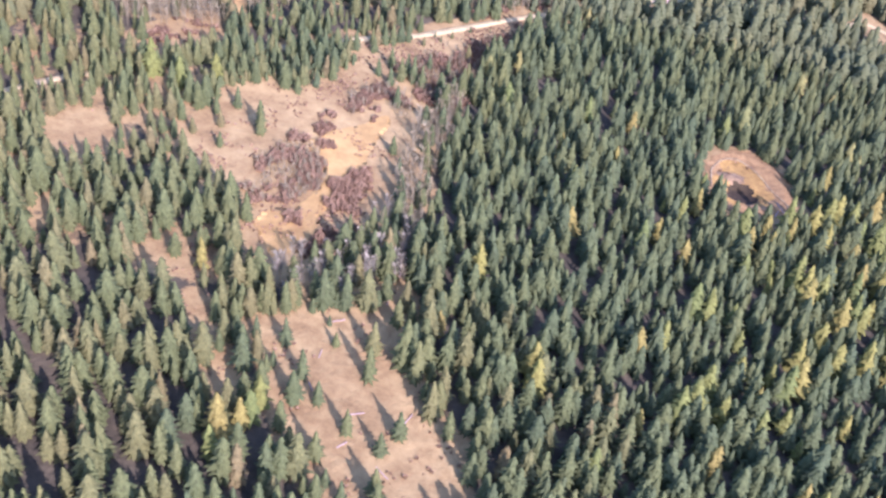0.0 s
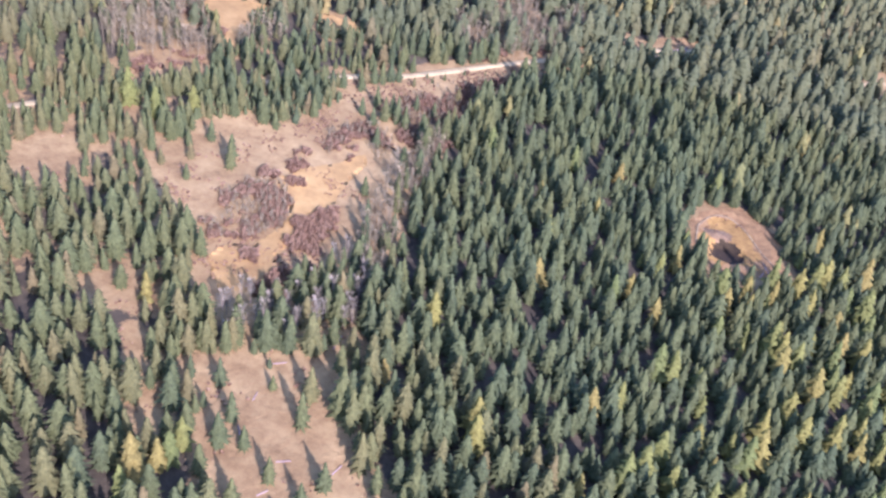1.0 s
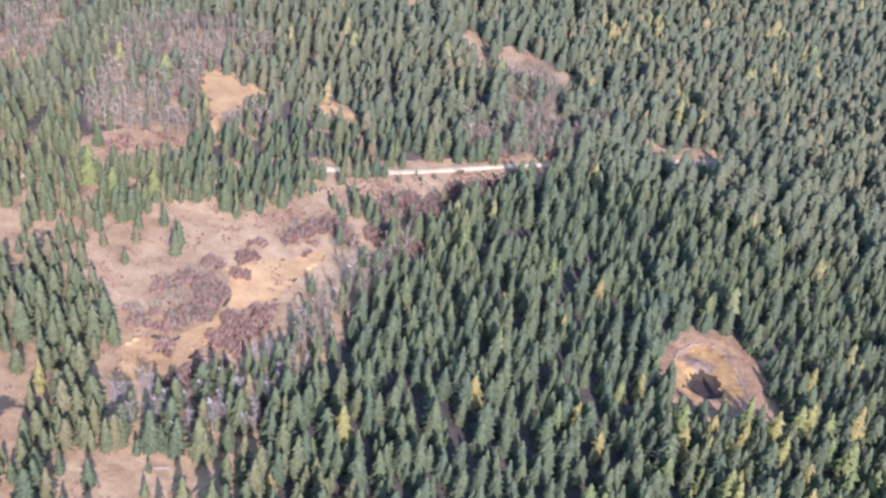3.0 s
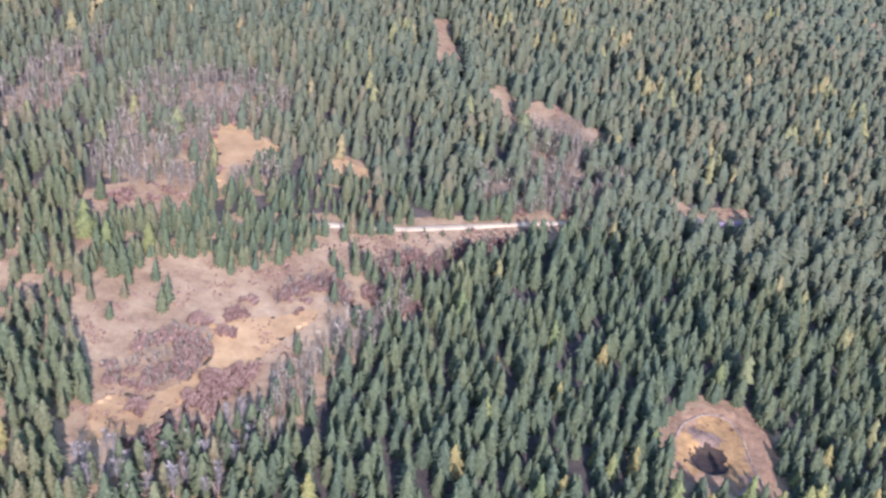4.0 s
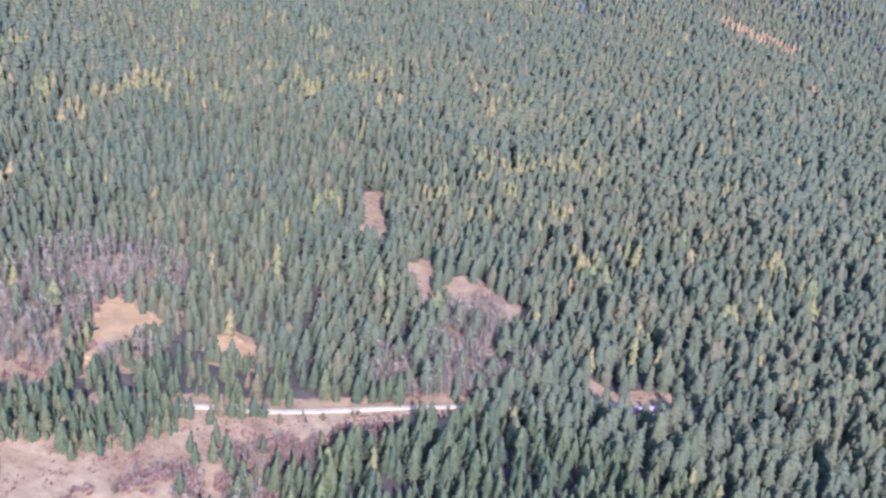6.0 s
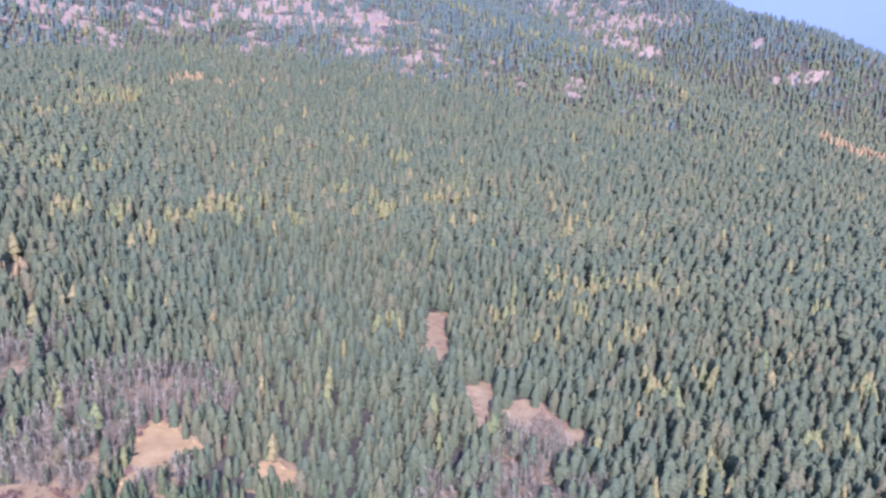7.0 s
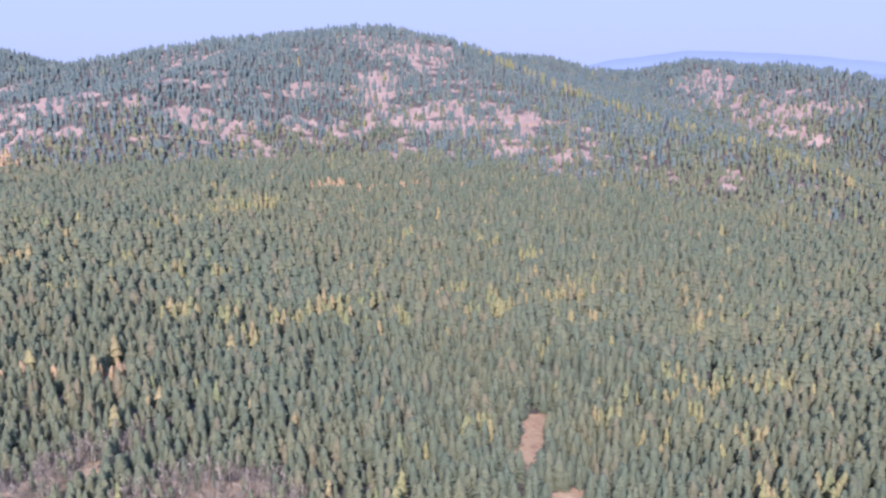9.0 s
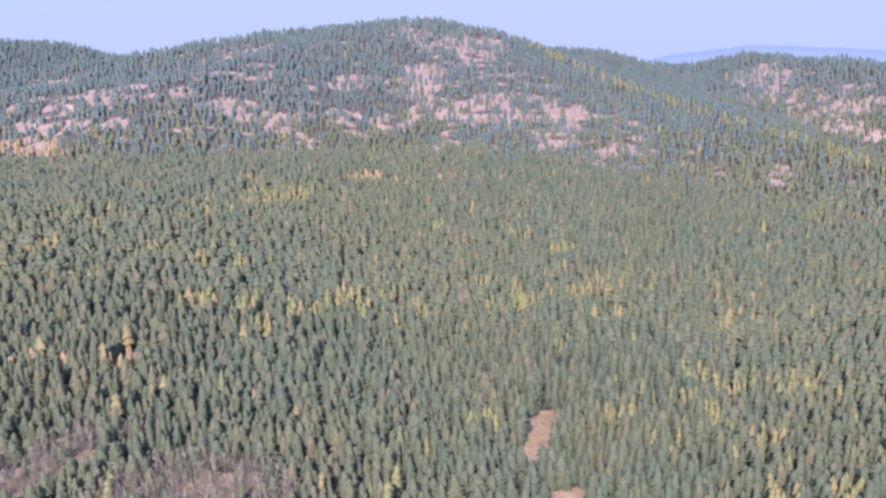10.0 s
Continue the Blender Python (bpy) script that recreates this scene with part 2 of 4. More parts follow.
BRUSH_BEDS_NORTH = [
    [(11, 481), (24, 507), (44, 525), (65, 541), (72, 536), (59, 503), (41, 467), (31, 455), (20, 459)],
    [(-116, 466), (-101, 486), (-85, 502), (-75, 491), (-91, 470), (-106, 457)],
    [(36, 549), (75, 580), (97, 600), (104, 593), (79, 569), (42, 541)],
    [(-109, 561), (-104, 565), (-92, 543), (-80, 512), (-86, 512)],
    [(-103, 571), (-84, 580), (-60, 573), (-55, 564), (-77, 565), (-95, 569)],
]
BRUSH_BEDS = BRUSH_BEDS_SOUTH + BRUSH_BEDS_NORTH
BRUSH_CLUMPS = [(-33, 405), (-21, 403), (-14, 376), (-6, 384), (-14, 361), (-30, 347)]
ASPEN_STANDS_NORTH = [
    [(42, 566), (43, 594), (58, 612), (54, 673), (72, 687), (87, 669), (93, 630), (120, 641), (125, 624), (98, 598), (85, 579), (63, 565)],
    [(-122, 477), (-142, 531), (-154, 580), (-136, 603), (-110, 621), (-81, 612), (-68, 589), (-83, 577), (-102, 563), (-87, 515), (-79, 489)],
]
ASPEN_STANDS_SOUTH = [
    [(-186, 505), (-202, 532), (-210, 579), (-196, 596), (-197, 621), (-175, 563), (-168, 523)],
    [(-26, 298), (-32, 316), (-4, 329), (5, 354), (13, 341), (10, 317), (-1, 308)],
    [(12, 377), (19, 425), (34, 454), (39, 464), (32, 423), (23, 372), (17, 344)],
    [(98, 625), (115, 646), (122, 622), (107, 606)],
    [(-65, 504), (-66, 535), (-50, 528), (-51, 510)],
]
ASPEN_STANDS = ASPEN_STANDS_NORTH + ASPEN_STANDS_SOUTH
ROAD = [(-436, 310), (-165, 387), (-140, 415), (-131, 422), (-81, 458), (-20, 499), (-13, 505), (15, 519), (40, 539), (65, 558), (86, 574), (112, 593), (142, 619), (173, 633), (193, 645), (244, 648), (294, 649), (313, 663), (328, 649)]
LARCHES = [(-41, 231), (-42, 223), (-35, 237), (-32, 240), (-30, 247), (43, 327), (83, 368), (115, 369), (61, 278), (61, 269), (119, 273), (141, 294), (154, 295), (102, 298), (113, 304), (132, 361), (162, 384), (175, 389), (188, 392), (158, 359), (171, 364), (211, 376), (229, 393), (211, 363), (199, 364), (181, 343), (194, 336), (203, 335), (194, 305), (182, 305), (154, 272), (143, 267), (78, 236), (180, 319), (220, 361), (-100, 433), (-87, 428), (-73, 438)]
# lone conifers: x, y, height
LONE_CLEARING = [(5, 279, 12), (4, 266, 12), (16, 275, 19), (20, 269, 14), (24, 291, 15), (21, 317, 13), (32, 285, 14), (33, 308, 14), (-25, 277, 10), (-18, 262, 11), (-20, 252, 12), (-8, 280, 5), (-11, 290, 4), (-28, 266, 6), (-30, 263, 7), (23, 275, 13), (13, 296, 10), (-9, 300, 6), (-35, 278, 8), (-12, 252, 9), (-2, 241, 9), (-11, 229, 10), (9, 234, 8), (15, 242, 11), (31, 245, 10), (8, 218, 10), (-2, 213, 8), (25, 253, 13), (-7, 219, 7)]
LONE_MEADOW = [(-50, 410, 13), (-49, 403, 12), (5, 465, 9), (10, 471, 14), (16, 472, 15), (20, 468, 13), (-66, 404, 9), (-37, 442, 9), (-29, 450, 9), (-61, 421, 10), (25, 354, 12), (21, 345, 12), (12, 362, 11), (23, 382, 12), (11, 391, 9), (22, 413, 11), (11, 350, 9), (13, 477, 13), (-1, 472, 9), (161, 393, 8), (169, 395, 9), (177, 395, 8), (187, 399, 9), (171, 406, 7)]
LONE_ROADSIDE = [(24, 489, 8), (33, 484, 10), (44, 506, 8), (53, 506, 11), (58, 522, 8), (72, 539, 9), (-5, 503, 9), (1, 505, 10), (5, 506, 7), (9, 512, 5), (27, 524, 4), (36, 526, 5), (46, 537, 4), (57, 542, 3), (-13, 493, 11), (-4, 495, 9), (21, 512, 6), (30, 520, 4), (5, 483, 11), (91, 570, 9), (-3, 503, 11), (1, 506, 12), (5, 507, 13), (9, 511, 12), (13, 513, 10)]
LONE = LONE_CLEARING + LONE_MEADOW + LONE_ROADSIDE
# groves of yellow larches: x, y, radius
GROVES_WEST = [(-524, 968, 8), (-581, 851, 6), (-540, 857, 4), (-511, 769, 4), (-434, 732, 6), (-422, 764, 4), (-451, 845, 4), (-427, 836, 4), (-408, 847, 4), (-412, 886, 5), (-378, 872, 4), (-326, 780, 7), (-293, 796, 5), (-249, 769, 4), (-259, 817, 5), (-257, 860, 7), (-237, 852, 4), (-245, 896, 6), (-207, 858, 4), (-299, 990, 4), (-215, 890, 4), (-190, 877, 4), (-211, 942, 4), (-211, 982, 7), (-173, 941, 4), (-186, 987, 4), (-165, 975, 6), (-156, 1009, 4), (-227, 1149, 7), (-277, 1154, 6), (-348, 1109, 4)]
GROVES_MIDDLE = [(-143, 1027, 6), (-133, 1060, 6), (-141, 1108, 4), (-108, 1069, 4), (-93, 1005, 4), (-95, 1164, 4), (-45, 1098, 4), (-25, 1041, 4), (-10, 1081, 4), (-3, 1101, 4), (30, 1036, 4), (-2, 818, 4), (-53, 741, 4), (34, 909, 7), (34, 947, 4), (43, 950, 4), (63, 925, 4), (64, 950, 7), (15, 875, 4), (40, 848, 4), (-3, 923, 4), (21, 955, 4), (77, 848, 5), (131, 814, 4), (-211, 609, 4), (-532, 1075, 18), (-619, 1130, 7), (-530, 1108, 12), (-486, 731, 4)]
GROVES_EAST = [(6, 913, 5), (138, 808, 4), (108, 773, 4), (121, 770, 4), (205, 763, 4), (224, 778, 4), (229, 860, 5), (163, 674, 4), (189, 1015, 4), (185, 1125, 4), (164, 884, 4), (250, 839, 4), (215, 531, 4), (198, 568, 4), (117, 568, 4), (72, 506, 4), (230, 530, 4), (50, 666, 4), (246, 528, 4)]
GOLDEN_GROVE = [(-267, 655), (-272, 660), (-262, 659), (-268, 664), (-257, 663), (-277, 656), (-274, 668), (-293, 634), (-288, 638), (-278, 637), (-309, 608), (-307, 622)]
GROVES = GROVES_WEST + GROVES_MIDDLE + GROVES_EAST
# crests of the hills: x, y, height, half-width of the foot
RIDGES_FRONT = [
    [(-1756, 1330, 146, 520), (-1622, 1600, 163, 560), (-1528, 1720, 184, 600), (-1383, 1830, 210, 640), (-1306, 1880, 221, 660), (-1230, 1930, 229, 680), (-1137, 1960, 238, 700), (-1048, 1990, 242, 700), (-1008, 2010, 240, 700), (-943, 2030, 227, 690), (-872, 2040, 201, 680), (-797, 2040, 177, 640), (-714, 2020, 153, 600), (-581, 1980, 124, 540), (-454, 1930, 95, 500), (-312, 1880, 71, 460), (-167, 1820, 55, 400), (-67, 1780, 41, 350)],
    [(-1060, 1800, 185, 400), (-1051, 1560, 182, 400), (-1063, 1400, 161, 380), (-1207, 1320, 149, 350), (-1391, 1260, 133, 340), (-1610, 1150, 110, 320)],
]
RIDGES_BACK = [
    [(-1483, 2850, 189, 560), (-1302, 2870, 173, 580), (-1109, 2880, 165, 580), (-933, 2850, 135, 520), (-835, 2800, 120, 480), (-652, 2700, 75, 400)],
    [(-868, 2650, 99, 420), (-770, 2620, 135, 460), (-682, 2600, 149, 480), (-572, 2580, 166, 500), (-427, 2540, 154, 500), (-354, 2520, 158, 480), (-257, 2480, 150, 460), (-157, 2430, 120, 420), (-84, 2380, 107, 400), (7, 2300, 105, 380), (99, 2220, 80, 340), (197, 2200, 55, 320), (300, 2100, 36, 300), (430, 2000, 0, 280)],
    [(-2473, 1400, 242, 650), (-2391, 1684, 224, 650), (-2355, 1964, 214, 650), (-2291, 2089, 203, 620), (-2187, 2263, 161, 600), (-2004, 2600, 75, 550)],
]
RIDGES = RIDGES_FRONT + RIDGES_BACK


def hills(x, y):
    total = np.zeros(np.shape(x))
    for crest in RIDGES:
        best = np.zeros(np.shape(x))
        for a, b in zip(crest, crest[1:]):
            dx, dy = b[0] - a[0], b[1] - a[1]
            u = np.clip(((x - a[0]) * dx + (y - a[1]) * dy) / (dx * dx + dy * dy), 0, 1)
            d = np.hypot(x - a[0] - u * dx, y - a[1] - u * dy) / (a[3] + (b[3] - a[3]) * u)
            k = np.clip(1 - (np.sqrt(d * d + 0.01) - 0.1), 0, 1)
            g = np.where(k < 0.2, k * k / 0.4, k - 0.1) / 0.9
            best = np.maximum(best, (a[2] + (b[2] - a[2]) * u) * g)
        total = total + best ** 4
    return total ** 0.25


def hollow(x, y):
    """Distance from the middle of the dug hole, 1 at its rim."""
    return np.hypot((x - 173.5) / 8.6, (y - 426.5) / 7.6) * (1 + 0.5 * (fractal(x, y, 9, 83, 3) - 0.5))


def terrain(x, y):
    """The valley floor falls gently eastwards; the hills rise out of it."""
    x, y = np.asarray(x, float), np.asarray(y, float)
    floor = -3.68 - 0.1143 * np.clip(x, -620, 420) - 0.0063 * np.clip(y, 0, 1500)
    rise = hills(x, y)
    z = 14 * np.logaddexp(floor / 14, (rise - 70 * (1 - smooth(0, 70, rise))) / 14)
    z = z + smooth(20, 120, rise) * rise * 0.09 * (fractal(x, y, 200, 5) - 0.5)
    z = z + (fractal(x, y, 70, 21, 3) - 0.5) * 2.4
    # the dug pit: a round bank with a hollow
    r = np.hypot((x - PIT[0]) / 20.0, (y - PIT[1]) / 25.0)
    z = z + 0.9 * np.exp(-((r - 0.92) / 0.18) ** 2) - 3.0 * np.exp(-hollow(x, y) ** 6) + 1.6 * np.exp(-np.hypot((x - 170.5) / 6.0, (y - 438) / 4.5) ** 2) + 0.5 * (fractal(x, y, 6, 29, 3) - 0.5) * (r < 1.2)
    return z


def open_depth(x, y):
    """Metres inside the nearest open place, negative in closed woods."""
    best = np.full(np.shape(x), -1e9)
    for ring, rag in [(GRASSLAND, 6.0), (ROADSIDE, 5.0), (CLEARING, 6.5), (MEADOW, 3.0), (MEADOW_NORTH, 1.6), (MEADOW_SMALL, 2.0)] + [(g, 4.5) for g in GLADES]:
        best = np.maximum(best, depth_in(x, y, ring, rag))
    # the northern openings run on some way southwards
    for ring, runs in ((GRASSLAND, (9,)), (MEADOW_NORTH, (8,)), (MEADOW_SMALL, (8,)), (GLADES[2], (6, 12)), (GLADES[3], (6, 12)), (GLADES[5], (7,)), (GLADES[6], (8,)), (GLADES[7], (6, 12, 18)), (GLADES[9], (7, 14)), (GLADES[10], (8, 16, 24)), (GLADES[11], (7, 14, 21))):
        for run in runs:
            best = np.maximum(best, depth_in(x - 0.22 * run, y + 0.97 * run, ring))
    for run in (0, 5):
        best = np.maximum(best, depth_in(x - 0.1 * run, y + run, PIT_BANK, 2.0) + 2)
    return best


def openness(x, y):
    """0 in closed woods, 1 on open grass."""
    return smooth(-3, 3, open_depth(x, y))


HILL_TRACK = [(-634, 1714), (-595, 1754), (-556, 1797), (-508, 1846)]
# bare ground on the hills: x, y, half-width, half-depth, how bare
BARE_HILL = [(-693, 1709, 99, 73, 1.0), (-828, 1727, 47, 117, 0.85), (-860, 1926, 62, 123, 0.9), (-992, 1915, 53, 68, 0.8), (-591, 1747, 53, 107, 0.8), (-650, 1554, 58, 76, 0.55), (-814, 1406, 41, 66, 0.7), (-934, 1404, 43, 45, 0.75), (-888, 1463, 43, 14, 0.6), (-1003, 1379, 30, 20, 0.8), (-1114, 1321, 54, 24, 0.8), (-1546, 1531, 68, 22, 0.9), (-1028, 1303, 17, 18, 0.7), (-1196, 1749, 64, 62, 0.75), (-1067, 1747, 51, 60, 0.6), (-1038, 1838, 63, 72, 0.5), (-742, 1872, 59, 60, 0.5)]
BARE_FAR = [(-906, 1617, 74, 111, 0.3), (-447, 1642, 48, 53, 0.55), (-416, 1706, 29, 31, 0.7), (-336, 1701, 20, 25, 0.6), (-292, 1717, 16, 22, 0.6), (-213, 1722, 24, 35, 0.6), (-105, 1739, 23, 18, 0.8), (-808, 1189, 8, 39, 0.5), (-467, 2360, 68, 154, 0.8), (-329, 2267, 86, 126, 0.8), (-334, 2190, 52, 65, 0.9), (-230, 2168, 51, 23, 0.95), (-260, 2337, 55, 73, 0.5), (-185, 2308, 33, 49, 0.7), (-18, 2179, 15, 22, 0.9), (71, 2074, 38, 21, 1.0), (-408, 962, 9, 20, 1.3)]


def bareness(x, y):
    """Bare soil showing through the woods on the hill sides, in strips that run down the slope."""
    zone = np.zeros(np.shape(x))
    for cx, cy, across, deep, w in BARE_HILL + BARE_FAR:
        n = math.hypot(cx - 285, cy - 230)
        ux, uy = (cx - 285) / n, (cy - 230) / n
        zone = np.maximum(zone, w * (1 - smooth(0.5, 1.5, np.hypot(((x - cx) * uy - (y - cy) * ux) / across, ((x - cx) * ux + (y - cy) * uy) / deep))))
    front = 0.24 * smooth(40, 90, hills(x, y)) * smooth(-1500, -1150, x) * (1 - smooth(-150, 50, x)) * (1 - smooth(1900, 2000, y + 0.25 * x + 230))
    zone = np.maximum(zone, front)
    patch = 0.35 * fractal(x, y, 60, 31, 2) + 0.65 * fractal(x, y, 15, 37, 2)
    return smooth(0.36, 0.6, zone + (patch - 0.5) * 3.0) * (zone > 0.02)


def tree_gaps(x, y):
    """Where trees stand apart on the bare slopes: small clumps and single trees with gaps between."""
    return bareness(x, y) * (0.28 + 0.52 * smooth(0.38, 0.55, fractal(x, y, 12, 43, 2)))


def mesh_from(name, verts, faces, mat, tints=None, uniform=True):
    """A mesh of triangles or quads from arrays."""
    me = bpy.data.meshes.new(name)
    verts, faces = np.asarray(verts, np.float32), np.asarray(faces, np.int32)
    side = faces.shape[1]
    me.vertices.add(len(verts))
    me.vertices.foreach_set("co", verts.ravel())
    me.loops.add(faces.size)
    me.loops.foreach_set("vertex_index", faces.ravel())
    me.polygons.add(len(faces))
    me.polygons.foreach_set("loop_start", np.arange(0, faces.size, side, dtype=np.int32))
    for key, values in (tints or {}).items():
        me.attributes.new(key, 'FLOAT', 'POINT').data.foreach_set("value", np.asarray(values, np.float32))
    me.materials.append(mat)
    me.update(calc_edges=True)
    return me


# ---------------------------------------------------------------- ground
def axis_steps(lo, hi, fine_lo, fine_hi, fine, growth, top):
    out = list(np.arange(fine_lo, fine_hi, fine))
    v, s = fine_hi, fine
    while v < hi:
        out.append(v)
        s = min(s * growth, top)
        v += s
    v, s = fine_lo, fine
    while v > lo:
        s = min(s * growth, top)
        v -= s
        out.append(v)
    return np.array(sorted(out))


gx = axis_steps(-3200, 900, -140, 330, 3.4, 1.04, 18)
gx = np.concatenate([np.arange(-9000, gx[0] - 60, 200), gx, np.arange(gx[-1] + 60, 9000, 300)])
gy = axis_steps(-200, 3100, 170, 640, 3.4, 1.04, 18)
gy = np.concatenate([np.arange(-6000, gy[0] - 60, 200), gy, np.arange(gy[-1] + 60, 9000, 200)])
X, Y = np.meshgrid(gx, gy)
Z = terrain(X, Y)
rows_n, cols_n = X.shape
idx = np.arange(rows_n * cols_n).reshape(rows_n, cols_n)
quads = np.stack([idx[:-1, :-1], idx[:-1, 1:], idx[1:, 1:], idx[1:, :-1]], -1).reshape(-1, 4)
near_plan = (np.abs(X - 40) < 370) & (Y > 130) & (Y < 1130)
open_map = np.zeros(X.shape)
open_map[near_plan] = smooth(-9, 0, open_depth(X[near_plan], Y[near_plan]))
open_map[near_plan] = np.maximum(open_map[near_plan], 0.9 * smooth(-20, -9, depth_in(X[near_plan], Y[near_plan], GRASSLAND)))
verge = (line_distance(X, Y, ROAD) < 11) & (X > -55) & (X < 210)
open_map[verge] = np.maximum(open_map[verge], 0.8)
# the woods west of the meadow stand open, with dry grass between the trees
open_map = np.maximum(open_map, 0.7 * (1 - smooth(-60, -10, X)) * smooth(285, 330, Y) * (1 - smooth(440, 490, Y)) * smooth(0.3, 0.46, fractal(X, Y, 34, 77)))
for ring in ASPEN_STANDS:
    near_ring = near_plan.copy()
    open_map[near_ring] = np.maximum(open_map[near_ring], 0.62 * smooth(-5, 5, depth_in(X[near_ring], Y[near_ring], ring)))
hill_map = bareness(X, Y)
Z = Z - 3.5 * smooth(2, 5, depth_in(X, Y, PIT_BANK, 0.0))
ground_mesh = mesh_from("ground", np.stack([X, Y, Z], -1).reshape(-1, 3), quads, mat_ground, {"open": open_map.ravel(), "bare": hill_map.ravel()})
ground_mesh.polygons.foreach_set("use_smooth", np.ones(len(quads), bool))
ground = tagged(new("ground", ground_mesh), "valley floor and hills with brown forest litter and dry tan grass", "ground", kind="structure")


def meadow_marks(x, y):
    return (fractal(x, y, 9, 47, 3) - 0.5) * 9


def patch(name, ring, mat, lift, label, category, kind="structure", step=1.6, ragged=3.2, marks=0.0):
    """A sheet draped on the ground, its edge pulled on to a ragged ring."""
    xs, ys = [p[0] for p in ring], [p[1] for p in ring]
    ax = np.arange(min(xs) - 8, max(xs) + 8, step)
    ay = np.arange(min(ys) - 8, max(ys) + 8, step)
    PX, PY = np.meshgrid(ax, ay)
    d = depth_in(PX, PY, ring, ragged, 41) + np.minimum(0, marks * meadow_marks(PX, PY))
    gyv, gxv = np.gradient(d, step)
    length = np.hypot(gxv, gyv) + 1e-6
    edge = np.abs(d) < step
    PX = np.where(edge, PX - d * gxv / length, PX)
    PY = np.where(edge, PY - d * gyv / length, PY)
    ids = np.arange(PX.size).reshape(PX.shape)
    q = np.stack([ids[:-1, :-1], ids[:-1, 1:], ids[1:, 1:], ids[1:, :-1]], -1).reshape(-1, 4)
    ok = d > -step
    keep = ok[:-1, :-1] & ok[:-1, 1:] & ok[1:, 1:] & ok[1:, :-1]
    q = q[keep.ravel()]
    used, flat = np.unique(q, return_inverse=True)
    verts = np.stack([PX, PY, terrain(PX, PY) + lift], -1).reshape(-1, 3)[used]
    me = mesh_from(name, verts, flat.reshape(-1, 4), mat)
    return tagged(new(name, me), label, category, kind=kind)


patch("meadow", MEADOW, mat_meadow, 0.25, "golden dry grass meadow among leafless brown brush", "meadow", marks=0.35, ragged=2.2)
patch("meadow", MEADOW_NORTH, mat_meadow, 0.25, "small golden grass meadow ringed by bare grey aspens", "meadow", ragged=1.6)


def pit_sheet(name, mat, belt_no, label, category):
    """One belt of the dug pit, cut from a fine sheet: 0 bank, 1 grass, 2 heap, 3 hollow in painted shade."""
    xs, ys = [p[0] for p in PIT_BANK], [p[1] for p in PIT_BANK]
    PX, PY = np.meshgrid(np.arange(min(xs) - 8, max(xs) + 8, 0.9), np.arange(min(ys) - 8, max(ys) + 8, 0.9))
    belt = np.where(hollow(PX, PY) + 1.1 * (fractal(PX, PY, 4, 91, 3) - 0.5) < 1.0, 3, np.where((np.hypot((PX - 170.5) / 6.5, (PY - 438) / 5.0) + 0.8 * (fractal(PX, PY, 5, 33, 2) - 0.5) < 1), 2, np.where(depth_in(PX, PY, PIT_GRASS, 5.0, 27) > 0, 1, np.where(depth_in(PX, PY, PIT_BANK, 5.0, 41) > -1.0, 0, -1))))
    ids = np.arange(PX.size).reshape(PX.shape)
    q = np.stack([ids[:-1, :-1], ids[:-1, 1:], ids[1:, 1:], ids[1:, :-1]], -1).reshape(-1, 4)
    q = q[(belt[:-1, :-1] == belt_no).ravel()]
    used, flat = np.unique(q, return_inverse=True)
    verts = np.stack([PX, PY, terrain(PX, PY) + 0.15], -1).reshape(-1, 3)[used]
    return tagged(new(name, mesh_from(name, verts, flat.reshape(-1, 4), mat)), label, category, kind="structure")


pit_sheet("pit_bank", mat_sand, 0, "bare sandy bank round an old dug pit", "bank")
pit_sheet("pit_grass", mat_pit_grass, 1, "belt of golden dry grass inside the pit bank", "grass")
pit_sheet("pit_mound", mat_pit, 2, "reddish brown heap of dug soil in the pit", "soil")
# the hollow's shadow is this dark sheet's own colour
pit_sheet("pit_hollow", mat_pit_shade, 3, "hollow of the pit with its shadow painted in dark", "mud")
patch("meadow", MEADOW_SMALL, mat_meadow, 0.25, "narrow golden grass opening in the conifers", "meadow")


def strip(name, line, width, mat, lift, label, category, step=3.0, crown=0.12):
    """A road laid along a line, with a crown and sloping shoulders."""
    pts = []
    for (ax_, ay_), (bx, by) in zip(line, line[1:]):
        n = max(1, int(math.hypot(bx - ax_, by - ay_) / step))
        pts += [(ax_ + (bx - ax_) * k / n, ay_ + (by - ay_) * k / n) for k in range(n)]
    pts = np.array(pts + [line[-1]], float)
    for _ in range(6):
        pts[1:-1] = (pts[:-2] + 2 * pts[1:-1] + pts[2:]) / 4
    way = np.gradient(pts, axis=0)
    way /= np.linalg.norm(way, axis=1)[:, None]
    across = np.stack([way[:, 1], -way[:, 0]], -1)
    mid = terrain(pts[:, 0], pts[:, 1])
    verts = []
    half = width / 2 * (1 + 0.2 * (value_noise(pts[:, 0], pts[:, 1], 14, 9) - 0.5))
    for off, dz in ((-1.25, -0.5), (-1, lift), (-0.45, lift + crown * 0.4), (0, lift + crown), (0.45, lift + crown * 0.4), (1, lift), (1.25, -0.5)):
        p = pts + across * (half * off)[:, None]
        verts.append(np.column_stack([p, np.maximum(mid, terrain(p[:, 0], p[:, 1])) + dz]))
    verts = np.stack(verts, 1)
    n, k, _ = verts.shape
    ids = np.arange(n * k).reshape(n, k)
    q = np.stack([ids[:-1, :-1], ids[:-1, 1:], ids[1:, 1:], ids[1:, :-1]], -1).reshape(-1, 4)
    me = mesh_from(name, verts.reshape(-1, 3), q, mat)
    return tagged(new(name, me), label, category, kind="structure")


